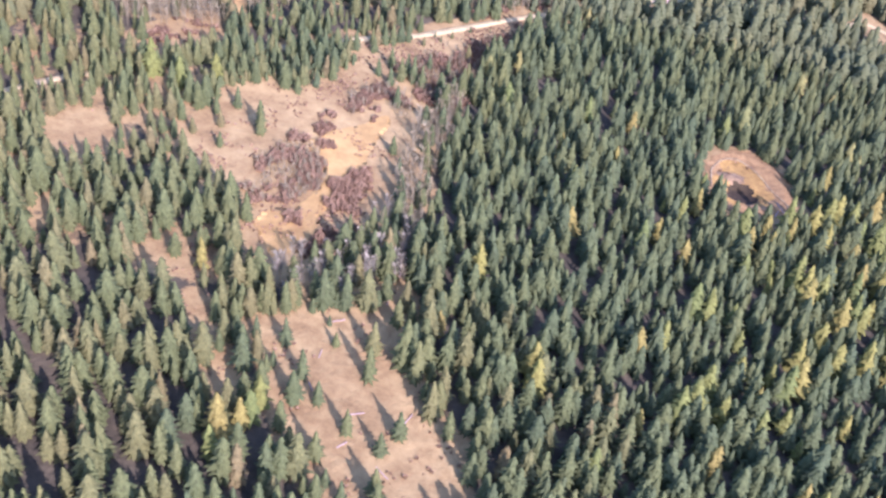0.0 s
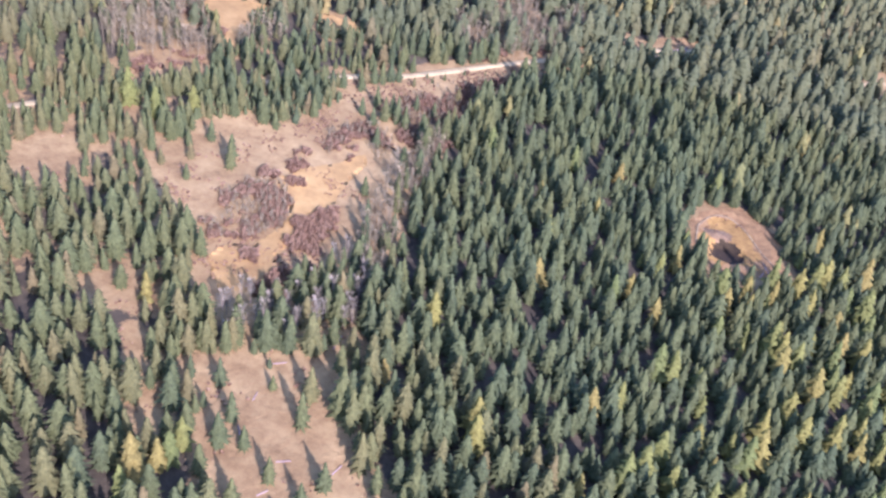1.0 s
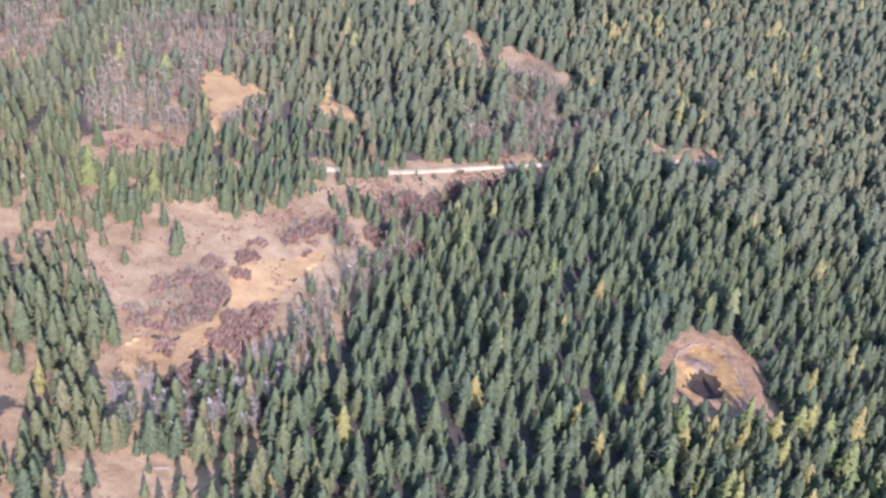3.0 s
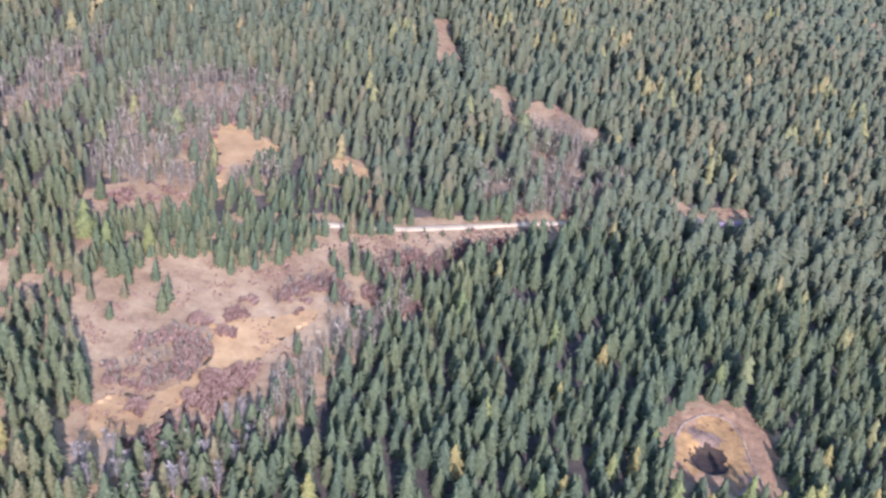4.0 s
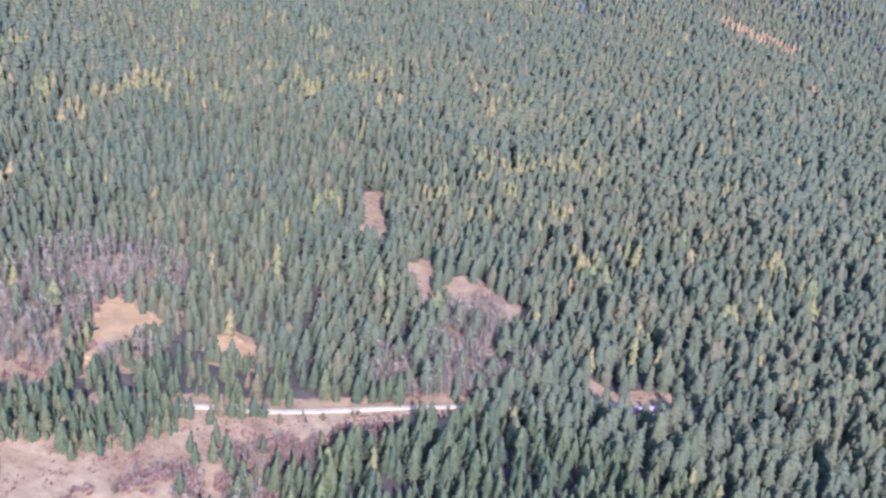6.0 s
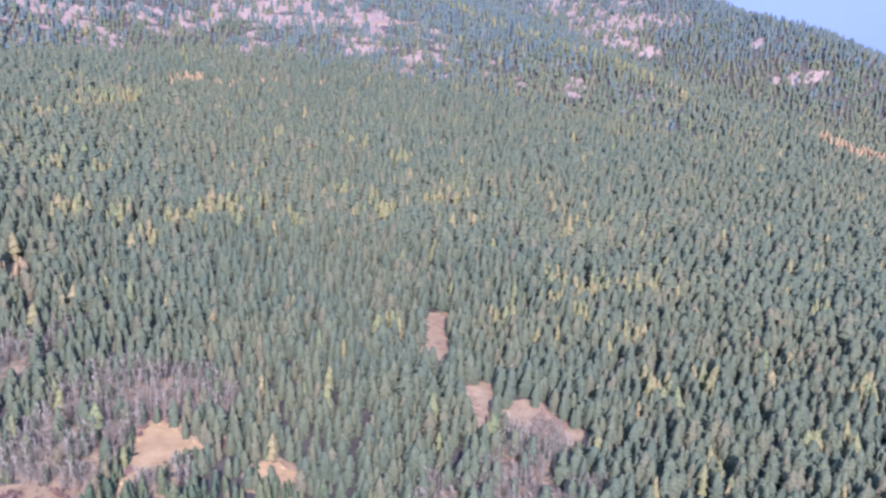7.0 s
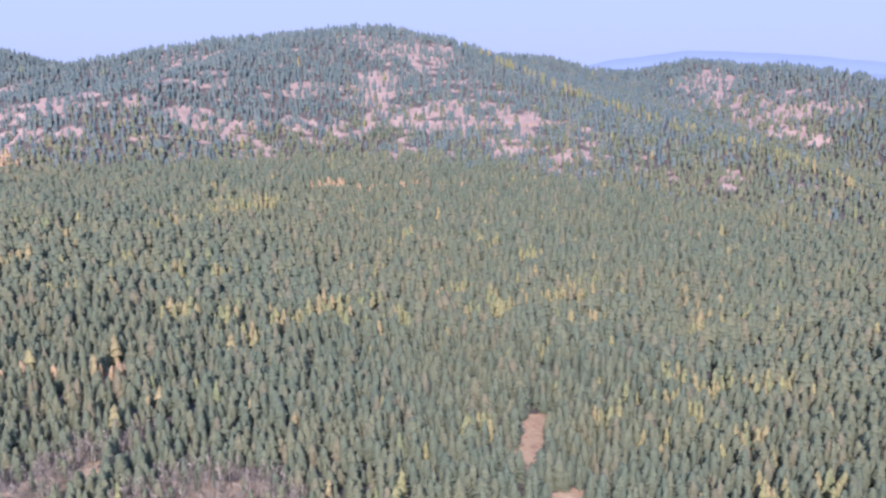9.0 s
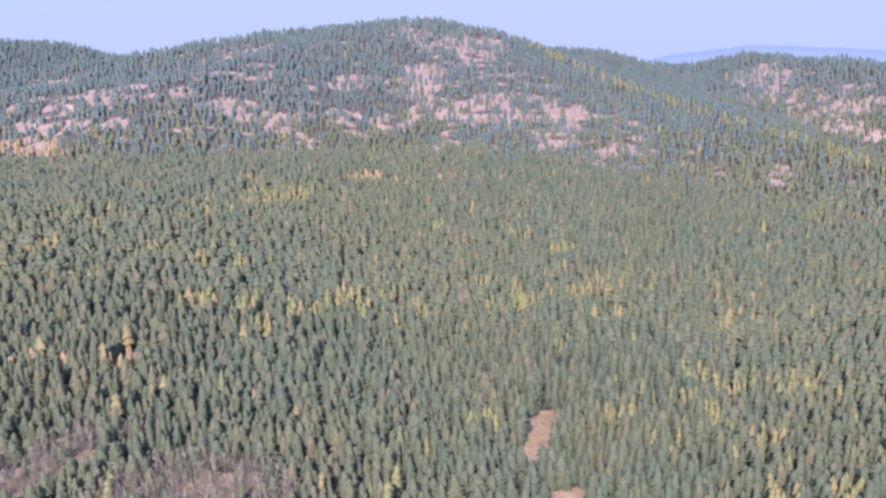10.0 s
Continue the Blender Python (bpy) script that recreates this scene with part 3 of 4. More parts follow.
strip("pit_track", PIT_TRACK, 0.9, mat_sand_pale, 0.4, "pale curved wheel track round the pit", "track", step=1.5, crown=0.05)
strip("road", ROAD, 3.5, mat_gravel, 0.3, "pale gravel forest road running through the trees", "road")

strip("hill_track", HILL_TRACK, 4.5, mat_sand, 0.5, "bare track cut across the hill side", "track", step=8.0)

# far ridges beyond the hills
def far_ridge(points, label, seed):
    line = np.array(points, float)
    t = np.linspace(0, len(line) - 1, 140)
    cx, cy, cz = (np.interp(t, range(len(line)), line[:, k]) for k in range(3))
    cz = cz + (fractal(t * 60, t * 0, 50, seed) - 0.5) * 14
    verts = []
    for back, h in ((-160, 0.0), (-60, 0.72), (0, 1.0), (80, 0.6), (150, 0.0)):
        verts.append(np.column_stack([cx, cy + back, -30 + (cz + 30) * h]))
    verts = np.stack(verts, 1)
    n, k, _ = verts.shape
    ids = np.arange(n * k).reshape(n, k)
    q = np.stack([ids[:-1, :-1], ids[:-1, 1:], ids[1:, 1:], ids[1:, :-1]], -1).reshape(-1, 4)
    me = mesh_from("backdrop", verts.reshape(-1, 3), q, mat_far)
    me.polygons.foreach_set("use_smooth", np.ones(len(q), bool))
    return tagged(new("backdrop", me), label, "hills", kind="structure")


far_ridge([(-1912, 4200, 40), (-1581, 4300, 116), (-1480, 4350, 134), (-1261, 4400, 159), (-1037, 4420, 151), (-822, 4440, 144), (-609, 4440, 123), (-404, 4430, 107), (-304, 4420, 103), (-80, 4400, 116), (243, 4300, 119)], "far hill range, distance haze painted in as glowing pale blue", 3)

far_ridge([(-609, 3230, 102), (-487, 3250, 110), (-312, 3300, 118), (-196, 3320, 126), (-110, 3330, 138), (-25, 3330, 154), (68, 3320, 175), (305, 3250, 206), (584, 3100, 227)], "wooded hill beyond the valley, distance haze painted in as glowing deep blue", 8)


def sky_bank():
    """A plain curved backdrop added behind the last ridge, pale sky haze painted on it as glow."""
    m, n, l, b = material("glowing horizon haze", 1.0, 0.0)
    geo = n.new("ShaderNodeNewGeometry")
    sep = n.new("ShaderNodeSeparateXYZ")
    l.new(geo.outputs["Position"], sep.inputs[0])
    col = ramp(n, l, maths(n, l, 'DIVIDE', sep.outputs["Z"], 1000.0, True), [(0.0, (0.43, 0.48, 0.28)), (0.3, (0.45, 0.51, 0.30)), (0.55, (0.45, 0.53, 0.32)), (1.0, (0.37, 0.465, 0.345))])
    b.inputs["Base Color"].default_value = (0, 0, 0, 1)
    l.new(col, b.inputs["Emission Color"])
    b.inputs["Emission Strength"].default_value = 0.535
    verts = []
    turns = np.radians(np.linspace(-75, 100, 90))
    for z in (-150, 100, 300, 600, 1000):
        verts.append(np.column_stack([285 - 4860 * np.sin(turns) * 0.98, 100 + 4800 * np.cos(turns), np.full(90, z)]))
    verts = np.stack(verts, 1)
    ids = np.arange(450).reshape(90, 5)
    q = np.stack([ids[:-1, :-1], ids[:-1, 1:], ids[1:, 1:], ids[1:, :-1]], -1).reshape(-1, 4)
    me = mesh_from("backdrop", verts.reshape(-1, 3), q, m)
    return tagged(new("backdrop", me), "glowing backdrop painted as pale blue hazy sky low over the horizon", "sky", kind="structure")


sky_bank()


# ---------------------------------------------------------------- tree shapes
def skirt_crown(rng, tiers, points, base=0.04, width=0.25, power=0.85, ragged=0.3, notch=0.6):
    """A conifer crown of unit height: star-shaped skirts of drooping boughs, one above the other."""
    verts, faces = [], []
    for k in range(tiers):
        u = k / tiers
        z = base + (1 - base) * u
        top = min(1.0, z + (1 - base) / tiers * (1.9 if k < tiers - 1 else 1.0))
        r = width * max(0.06, (1 - u) ** power) * min(1.0, 0.72 + 1.6 * u) * rng.uniform(0.85, 1.12)
        first = len(verts)
        verts.append((rng.uniform(-.01, .01), rng.uniform(-.01, .01), top))
        turn = rng.uniform(0, 6.28)
        for j in range(points):
            a = turn + 6.2832 * j / points
            rr = r * (1.0 if j % 2 == 0 else notch) * (1 + ragged * rng.uniform(-1, 1))
            verts.append((rr * math.cos(a), rr * math.sin(a), z + (0.0 if j % 2 == 0 else 0.035) + rng.uniform(-.02, .02)))
        for j in range(points):
            faces.append((first, first + 1 + j, first + 1 + (j + 1) % points))
    return np.array(verts), np.array(faces)


def bare_crown(rng, twigs, spread=0.16, thick=0.011):
    """A leafless tree of unit height: a thin trunk and rising twigs."""
    verts = [(0.012, 0, 0), (-0.006, 0.01, 0), (-0.006, -0.01, 0), (0, 0, 0.93)]
    faces = [(0, 1, 3), (1, 2, 3), (2, 0, 3)]
    for k in range(twigs):
        z = 0.3 + 0.6 * k / twigs
        a = rng.uniform(0, 6.28)
        reach = spread * rng.uniform(0.5, 1.1) * (1.15 - z * 0.6)
        rise = rng.uniform(0.12, 0.26)
        tip = (reach * math.cos(a), reach * math.sin(a), min(1.0, z + rise))
        side = (-math.sin(a) * thick, math.cos(a) * thick, 0)
        f = len(verts)
        verts += [(side[0], side[1], z), (-side[0], -side[1], z), tip, (tip[0] * 0.55, tip[1] * 0.55, z + rise * 0.45 + thick * 2.5)]
        faces += [(f, f + 1, f + 2), (f, f + 3, f + 2)]
    return np.array(verts), np.array(faces)


def twig_bush(rng, stems=16, spread=0.55, thick=0.05):
    """A leafless bush of unit height: many thin stems that fan out from the ground."""
    verts, faces = [], []
    for k in range(stems):
        a = 6.2832 * k / stems + rng.uniform(-0.3, 0.3)
        reach = spread * rng.uniform(0.1, 1.0)
        top = rng.uniform(0.55, 1.0) * (1.1 - 0.5 * reach)
        foot = (0.12 * math.cos(a), 0.12 * math.sin(a))
        side = (-math.sin(a + 0.6) * thick, math.cos(a + 0.6) * thick)
        tip = (reach * math.cos(a), reach * math.sin(a), top)
        mid = ((foot[0] + tip[0]) * 0.55, (foot[1] + tip[1]) * 0.55, top * 0.6)
        f = len(verts)
        verts += [(foot[0], foot[1], -0.05), (mid[0] + side[0] * 1.8, mid[1] + side[1] * 1.8, mid[2]), (mid[0] - side[0] * 1.8, mid[1] - side[1] * 1.8, mid[2] * 0.9), tip]
        faces += [(f, f + 1, f + 2), (f + 1, f + 3, f + 2)]
    return np.array(verts), np.array(faces)


def lump(rng, rings=3, points=6, squash=0.7, ragged=0.35):
    """A bush or a round leafy crown of unit width, uneven all over."""
    verts, faces = [(0, 0, squash * rng.uniform(0.9, 1.1))], []
    for k in range(1, rings + 1):
        a = 1.5708 * k / rings
        for j in range(points):
            b = 6.2832 * (j + 0.5 * (k % 2)) / points
            r = 0.5 * math.sin(a) * (1 + ragged * rng.uniform(-1, 1))
            verts.append((r * math.cos(b), r * math.sin(b), squash * math.cos(a) * (1 + ragged * rng.uniform(-1, 1)) - (0.05 if k == rings else 0)))
    for j in range(points):
        faces.append((0, 1 + j, 1 + (j + 1) % points))
    for k in range(rings - 1):
        for j in range(points):
            a, b = 1 + k * points + j, 1 + k * points + (j + 1) % points
            c, d = a + points, b + points
            faces += [(a, c, d), (a, d, b)]
    return np.array(verts), np.array(faces)


def leafy_crown(rng, base=0.3):
    v, f = lump(rng, 4, 7, 1.0, 0.3)
    v = v * np.array([0.42, 0.42, 1 - base]) + np.array([0, 0, base])
    return v, f


def stand(name, shapes, where, heights, widths, mat, label, category, rng):
    """Many trees joined into one mesh, each turned, leaned, sized and tinted on its own."""
    if len(where) == 0:
        return None
    which = rng.integers(0, len(shapes), len(where))
    all_v, all_f, all_t, start = [], [], [], 0
    for k, (v, f) in enumerate(shapes):
        sel = which == k
        n = int(sel.sum())
        if n == 0:
            continue
        p, h, w = where[sel], heights[sel], widths[sel]
        a = rng.uniform(0, 6.2832, n)
        c, s = np.cos(a)[:, None], np.sin(a)[:, None]
        lean = rng.normal(0, 0.03, (n, 2))
        z = v[None, :, 2] * h[:, None]
        x = (v[None, :, 0] * c - v[None, :, 1] * s) * w[:, None] + z * lean[:, :1]
        y = (v[None, :, 0] * s + v[None, :, 1] * c) * w[:, None] + z * lean[:, 1:]
        all_v.append(np.stack([x + p[:, :1], y + p[:, 1:2], z + p[:, 2:3] - 0.3], -1).reshape(-1, 3))
        all_f.append((f[None] + (start + np.arange(n) * len(v))[:, None, None]).reshape(-1, 3))
        west = (1 - smooth(-60, 60, p[:, 0])) * (1 - smooth(380, 480, p[:, 1]))
        east = smooth(0, 80, p[:, 0]) * (1 - smooth(480, 700, p[:, 1]))
        all_t.append(np.repeat(rng.uniform(0, 1, n) * (1 - 0.5 * west - 0.4 * east) + 0.5 * west, len(v)))
        start += n * len(v)
    me = mesh_from(name, np.concatenate(all_v), np.concatenate(all_f), mat, {"tint": np.concatenate(all_t)})
    me.polygons.foreach_set("use_smooth", np.ones(len(me.polygons), bool))
    return tagged(new(name, me), label, category, kind="stuff")


# ---------------------------------------------------------------- where the trees stand
rng = np.random.default_rng(7)
PLANTED = [(-160, 140), (260, 150), (390, 300), (520, 700), (680, 1300), (760, 2100), (640, 2600), (200, 2800), (-1500, 2930), (-2720, 2300), (-2720, 1500), (-1380, 980), (-720, 630), (-330, 440), (-200, 260)]


def sown(spacing, lo, hi):
    """Jittered places on the plan between two distances from the flight."""
    ax_, ay_ = np.meshgrid(np.arange(-2730, 780, spacing), np.arange(145, 2940, spacing))
    ax_ = ax_ + rng.uniform(-0.46, 0.46, ax_.shape) * spacing
    ay_ = ay_ + rng.uniform(-0.46, 0.46, ay_.shape) * spacing
    d = np.hypot(ax_ - 140, ay_ - 100)
    ok = (d >= lo) & (d < hi) & inside(ax_, ay_, PLANTED)
    return ax_[ok], ay_[ok]


def soft_in(x, y, ring, edge=3.0):
    return smooth(-edge, edge, depth_in(x, y, ring, 3.0, 55))


def far_slope(x, y):
    """Ground that falls away behind a crest."""
    dx, dy = 285 - x, 230 - y
    n = np.hypot(dx, dy)
    return (terrain(x, y) - terrain(x - dx / n * 25, y - dy / n * 25)) / 25


SHOULDER = [(-797, 2040), (-714, 2020), (-581, 1980), (-454, 1930), (-312, 1880), (-167, 1820), (-67, 1780)]
ZONES = [(6.2, 0, 470, 13, 16), (6.6, 470, 850, 9, 12), (7.4, 850, 1500, 5, 8), (8.4, 1500, 3400, 2, 7)]
conifers, larches, golds = [], [], []
for spacing, lo, hi, tiers, points in ZONES:
    x, y = sown(spacing, lo, hi)
    if lo == 0:
        kept = np.min([np.hypot(x - a, y - b) for a, b, *_ in LARCHES + LONE], axis=0) > 4.2
        x, y = x[kept], y[kept]
    keep = 1 - ((0.985 if lo == 0 else 1.0) * openness(x, y) if lo < 1000 else 0.0)
    keep = keep * (line_distance(x, y, HILL_TRACK) > 5)
    if lo == 0:
        keep = keep * (depth_in(x, y, PIT_BANK, 1.0) < 1) * (depth_in(x, y, MEADOW, 1.0) < -2) * (depth_in(x, y, BRUSH_BEDS[0], 1.0) < 0)
        keep = keep * (1 - 0.15 * smooth(-130, -100, x) * (1 - smooth(-60, -45, x)) * smooth(260, 300, y) * (1 - smooth(390, 430, y)))
    keep = keep * (np.hypot((x + 431) / 16, (y - 1400) / 26) > 1)
    if lo == 0:
        # two of the western glades are half grown over
        keep = np.maximum(keep, 0.42 * (np.maximum(depth_in(x, y, GLADES[0]), depth_in(x, y, GLADES[1])) > -3))
    keep = keep * (1 - tree_gaps(x, y)) * (line_distance(x, y, ROAD) > np.where(x < 0, 2.2, 3.2))
    thin = np.zeros(len(x))
    for k, ring in enumerate(ASPEN_STANDS):
        thin = np.maximum(thin, soft_in(x, y, ring) * (0.45 if k == 3 else 1.0))
    keep = keep * (1 - 0.62 * thin)
    west = (1 - smooth(-40, 10, x)) * (1 - smooth(310, 370, y))
    keep = keep * (1 - 0.1 * west) * np.where(fractal(x, y, 20, 61, 3) > 0.64, 0.8, 1.0)
    keep = keep * np.where(fractal(x, y, 9, 63, 2) > 0.72, 0.3, 1.0)
    if lo >= 1500:
        keep = keep * np.where(far_slope(x, y) > 0.03, 0.12, 1.0)
    ok = rng.uniform(0, 1, len(x)) < keep
    x, y, thin = x[ok], y[ok], thin[ok]
    yellow = (0.006 if lo == 0 else 0.022) + 0.16 * smooth(75, 190, x) * (1 - smooth(385, 500, y))
    yellow = yellow + 0.04 * smooth(0.56, 0.68, fractal(x, y, 60, 19, 2)) * smooth(620, 760, y) * (1 - smooth(1150, 1300, y - 0.2 * x))
    for cx, cy, across in GROVES:
        yellow = np.maximum(yellow, 0.8 * (np.hypot(x - cx, (y - cy) * 0.6) < (across * 1.4 + 3 if cy > 620 else across * 0.8 + 1)))
    yellow = np.where(hills(x, y) > 30, 0.002, yellow)
    crest = line_distance(x, y, SHOULDER)
    yellow = np.where(crest < 15, 0.32, yellow)
    gold_row = (line_distance(x, y, [(132, 1815), (169, 1786), (215, 1751)]) < 30) | (line_distance(x, y, [(-1112, 1136), (-1075, 1152), (-1017, 1150)]) < 20)
    gold_row |= line_distance(x, y, [(-557, 1240), (-552, 1272), (-523, 1280)]) < 20
    gold_row |= (line_distance(x, y, [(-523, 1280), (-490, 1343), (-469, 1370), (-440, 1405)]) < 11) & (rng.uniform(0, 1, len(x)) < 0.6)
    pick = rng.uniform(0, 1, len(x))
    p = np.column_stack([x, y, terrain(x, y)])
    is_gold = gold_row & (pick < 0.85)
    is_larch = ~is_gold & (pick < yellow)
    conifers.append(p[~is_gold & ~is_larch])
    larches.append(p[is_larch])
    golds.append(p[is_gold])


def empty_at(name, p, turn, label, category, group):
    e = new(name)
    e.matrix_basis = pose(p[0], p[1], p[2], 0, 0, turn)
    return tagged(e, label, category, group)


def trunk_mesh(name, bottom, mat):
    """A tapered, slightly bent trunk of unit height."""
    bm = bmesh.new()
    rings = []
    for k, (z, r) in enumerate(((-0.02, 1.25), (0.04, 1.0), (0.35, 0.75), (0.7, 0.42), (0.95, 0.1))):
        rings.append([bm.verts.new((bottom * r * math.cos(a * 1.0472) + 0.006 * math.sin(k * 2), bottom * r * math.sin(a * 1.0472), z)) for a in range(6)])
    for a, b in zip(rings, rings[1:]):
        for k in range(6):
            bm.faces.new((a[k], a[(k + 1) % 6], b[(k + 1) % 6], b[k]))
    bm.faces.new(rings[-1])
    me = bpy.data.meshes.new(name)
    bm.to_mesh(me)
    bm.free()
    me.materials.append(mat)
    return me


shape_rng = random.Random(11)
trunk_data = trunk_mesh("trunk", 0.013, mat_bark)
pale_trunk = trunk_mesh("trunk", 0.009, mat_log)


def tree_things(name, places, crowns, heights, width, trunk, label, category, group, tall):
    """Single trees: an empty at the foot, a trunk and a crown."""
    for k, p in enumerate(places):
        h = float(heights[k])
        e = empty_at(name, p - np.array([0, 0, 0.2]), shape_rng.uniform(0, 360), label(h) if callable(label) else label, category, group)
        for part_name, data, w in (("trunk", trunk, 1.0), ("crown", crowns[shape_rng.randrange(len(crowns))], width * shape_rng.uniform(0.85, 1.2))):
            o = new(part_name, data)
            o.parent = e
            o.scale = (h * w, h * w, h * (tall if part_name == "trunk" else 1.0))


def crown_meshes(name, make, count, mat):
    out = []
    for _ in range(count):
        v, f = make()
        out.append(mesh_from(name, v, f, mat))
    return out


def tree_heights(n, mean, spread):
    return np.clip(rng.normal(mean, spread, n), mean * 0.5, mean * 1.35)


def conifer_label(h):
    return "tall green conifer with a pointed crown in the woods" if h > 14 else "young green conifer with a pointed crown in the woods"


# a row of conifers hides the road west of the grassland
row = np.linspace(0, 1, 44)[:, None] * np.array([[110.0, 70.0]]) + np.array([[-127.0, 423.0]]) + rng.uniform(-1.3, 1.3, (44, 2))
conifers[0] = np.vstack([conifers[0], np.column_stack([row, terrain(row[:, 0], row[:, 1])])])

# conifers between the meadow and the clearing, among pale aspens
row = np.linspace(0, 1, 17)[:, None] * np.array([[59, 21]]) + np.array([[-48, 286]]) + rng.uniform(-2.6, 2.6, (17, 2))
conifers[0] = np.vstack([conifers[0], np.column_stack([row, terrain(row[:, 0], row[:, 1])])])

# single conifers along the near edge of the plan, the rest of the woods joined
near = conifers[0]
order = np.argsort(np.hypot(near[:, 0] - 20, near[:, 1] - 240))
single, rest = near[order[:300]], near[order[300:]]
tree_things("conifer", single, crown_meshes("crown", lambda: skirt_crown(shape_rng, 14, 18, 0.03, 0.25, 0.62, 0.34), 10, mat_conifer), tree_heights(300, 14.0, 3.4), 1.0, trunk_data, conifer_label, "conifer", "near conifers", 0.95)
for k, places in enumerate([rest] + conifers[1:]):
    _, lo, hi, tiers, points = ZONES[k]
    shapes = [skirt_crown(shape_rng, tiers, points, 0.03, shape_rng.uniform(0.20, 0.27), shape_rng.uniform(0.5, 0.8) * (1.0, 0.82, 0.76, 0.8)[k], 0.3, (0.6, 0.7, 0.8, 0.8)[k]) for _ in range(10)]
    h = tree_heights(len(places), (13.4, 15.0, 15.6, 12.4)[k], 3.0) * (0.78 + 0.44 * fractal(places[:, 0], places[:, 1], 30, 73, 3))
    h = h * (1 - 0.2 * (1 - smooth(0, 60, places[:, 0])) * smooth(330, 400, places[:, 1]) * (1 - smooth(600, 700, places[:, 1])))
    if k == 3:
        # higher up the hills more trees take the haze-tinted colour
        hazed = rng.uniform(0, 1, len(places)) < smooth(10, 150, hills(places[:, 0], places[:, 1]) + 90 * (fractal(places[:, 0], places[:, 1], 120, 57, 2) - 0.5))
        hf = h[hazed]
        stand("fir_woods", shapes, places[hazed], hf, hf * rng.uniform(1.1, 1.7, len(hf)), mat_conifer_hill, "conifer woods on the far hill sides, haze blue mixed into their green", "woods", rng)
        places, h = places[~hazed], h[~hazed]
    stand("conifer_woods", shapes, places, h, h * rng.uniform(0.85, 1.25, len(places)) * (1.18, 1.22, 1.36, 1.4)[k], mat_conifer_far if k < 1 else mat_conifer_wide, ("dense green conifer woods around the meadows", "dense green conifer woods beyond the gravel road", "wide conifer woods across the valley floor", "conifer woods thinning out over the hill sides")[k], "woods", rng)

# the woods go on under and beside the flight, and round about
AROUND = [(-170, 260), (-135, 145), (260, 150), (390, 300), (520, 700), (640, 700), (600, 200), (480, -170), (-330, -170), (-430, 400), (-300, 440)]
x, y = np.meshgrid(np.arange(-440, 660, 6.6), np.arange(-175, 705, 6.6))
x, y = x + rng.uniform(-3, 3, x.shape), y + rng.uniform(-3, 3, y.shape)
ok = inside(x, y, AROUND) & (fractal(x, y, 26, 61, 3) < 0.62) & (line_distance(x, y, ROAD) > 4)
places = np.column_stack([x[ok], y[ok], terrain(x[ok], y[ok])])
h = tree_heights(len(places), 13, 2.8)
stand("conifer_woods", [skirt_crown(shape_rng, 4, 7, 0.03, 0.26, 0.7, 0.32) for _ in range(6)], places, h, h * rng.uniform(0.9, 1.3, len(h)), mat_conifer_far, "dense conifer woods on the near valley floor", "woods", rng)

x, y = np.meshgrid(np.arange(-900, 1160, 9.5), np.arange(-560, 1400, 9.5))
x, y = x + rng.uniform(-4.3, 4.3, x.shape), y + rng.uniform(-4.3, 4.3, y.shape)
ok = ~inside(x, y, AROUND) & ~inside(x, y, PLANTED) & (np.hypot((x - 130) / 820, (y - 330) / 800) < 1) & (fractal(x, y, 40, 61, 3) < 0.62) & (line_distance(x, y, ROAD) > 6)
places = np.column_stack([x[ok], y[ok], terrain(x[ok], y[ok])])
h = tree_heights(len(places), 13, 2.8)
stand("conifer_woods", [skirt_crown(shape_rng, 2, 6, 0.03, 0.30, 0.7, 0.32) for _ in range(6)], places, h, h * rng.uniform(1.0, 1.4, len(h)), mat_conifer_far, "conifer woods that go on across the valley", "woods", rng)

spots = np.array(LARCHES, float)
spots = np.column_stack([spots, terrain(spots[:, 0], spots[:, 1])])
tree_things("larch", spots, crown_meshes("crown", lambda: skirt_crown(shape_rng, 10, 12, 0.04, 0.25, 0.75, 0.36), 6, mat_larch), tree_heights(len(spots), 17, 2.4), 1.2, trunk_data, "yellow autumn larch among green conifers", "larch", "yellow larches", 0.95)
lone = np.array(LONE, float)
lone_tall = lone[:, 2]
lone = np.column_stack([lone[:, :2], terrain(lone[:, 0], lone[:, 1])])
tree_things("conifer", lone, crown_meshes("crown", lambda: skirt_crown(shape_rng, 11, 14, 0.02, 0.25, 0.78, 0.34), 5, mat_conifer), np.where(lone[:, 1] < 330, 1.3, 1.05) * lone_tall * rng.uniform(0.92, 1.08, len(lone)), 1.0, trunk_data, "green conifer standing alone on dry grass", "conifer", "lone conifers", 0.95)
far_larch = np.concatenate(larches)
far_larch = far_larch[np.argsort(np.hypot(far_larch[:, 0] - 140, far_larch[:, 1] - 230))]
more, far_larch = far_larch[:220], far_larch[220:]
tree_things("larch", more, crown_meshes("crown", lambda: skirt_crown(shape_rng, 9, 11, 0.04, 0.24, 0.8, 0.4), 6, mat_larch), tree_heights(len(more), 15.5, 2.8), 1.15, trunk_data, "yellow autumn larch among green conifers", "larch", "yellow larches", 0.95)
h = tree_heights(len(far_larch), 16, 3)
stand("larch_stand", [skirt_crown(shape_rng, 4, 7, 0.05, 0.28, 0.72, 0.38) for _ in range(6)], far_larch, h, h * rng.uniform(0.85, 1.25, len(h)), mat_larch_far, "yellow autumn larches scattered through the conifers", "larches", rng)
grove = np.array(GOLDEN_GROVE, float)
golds.append(np.column_stack([grove, terrain(grove[:, 0], grove[:, 1])]))
gold_places = np.concatenate(golds)
h = tree_heights(len(gold_places), 11, 2)
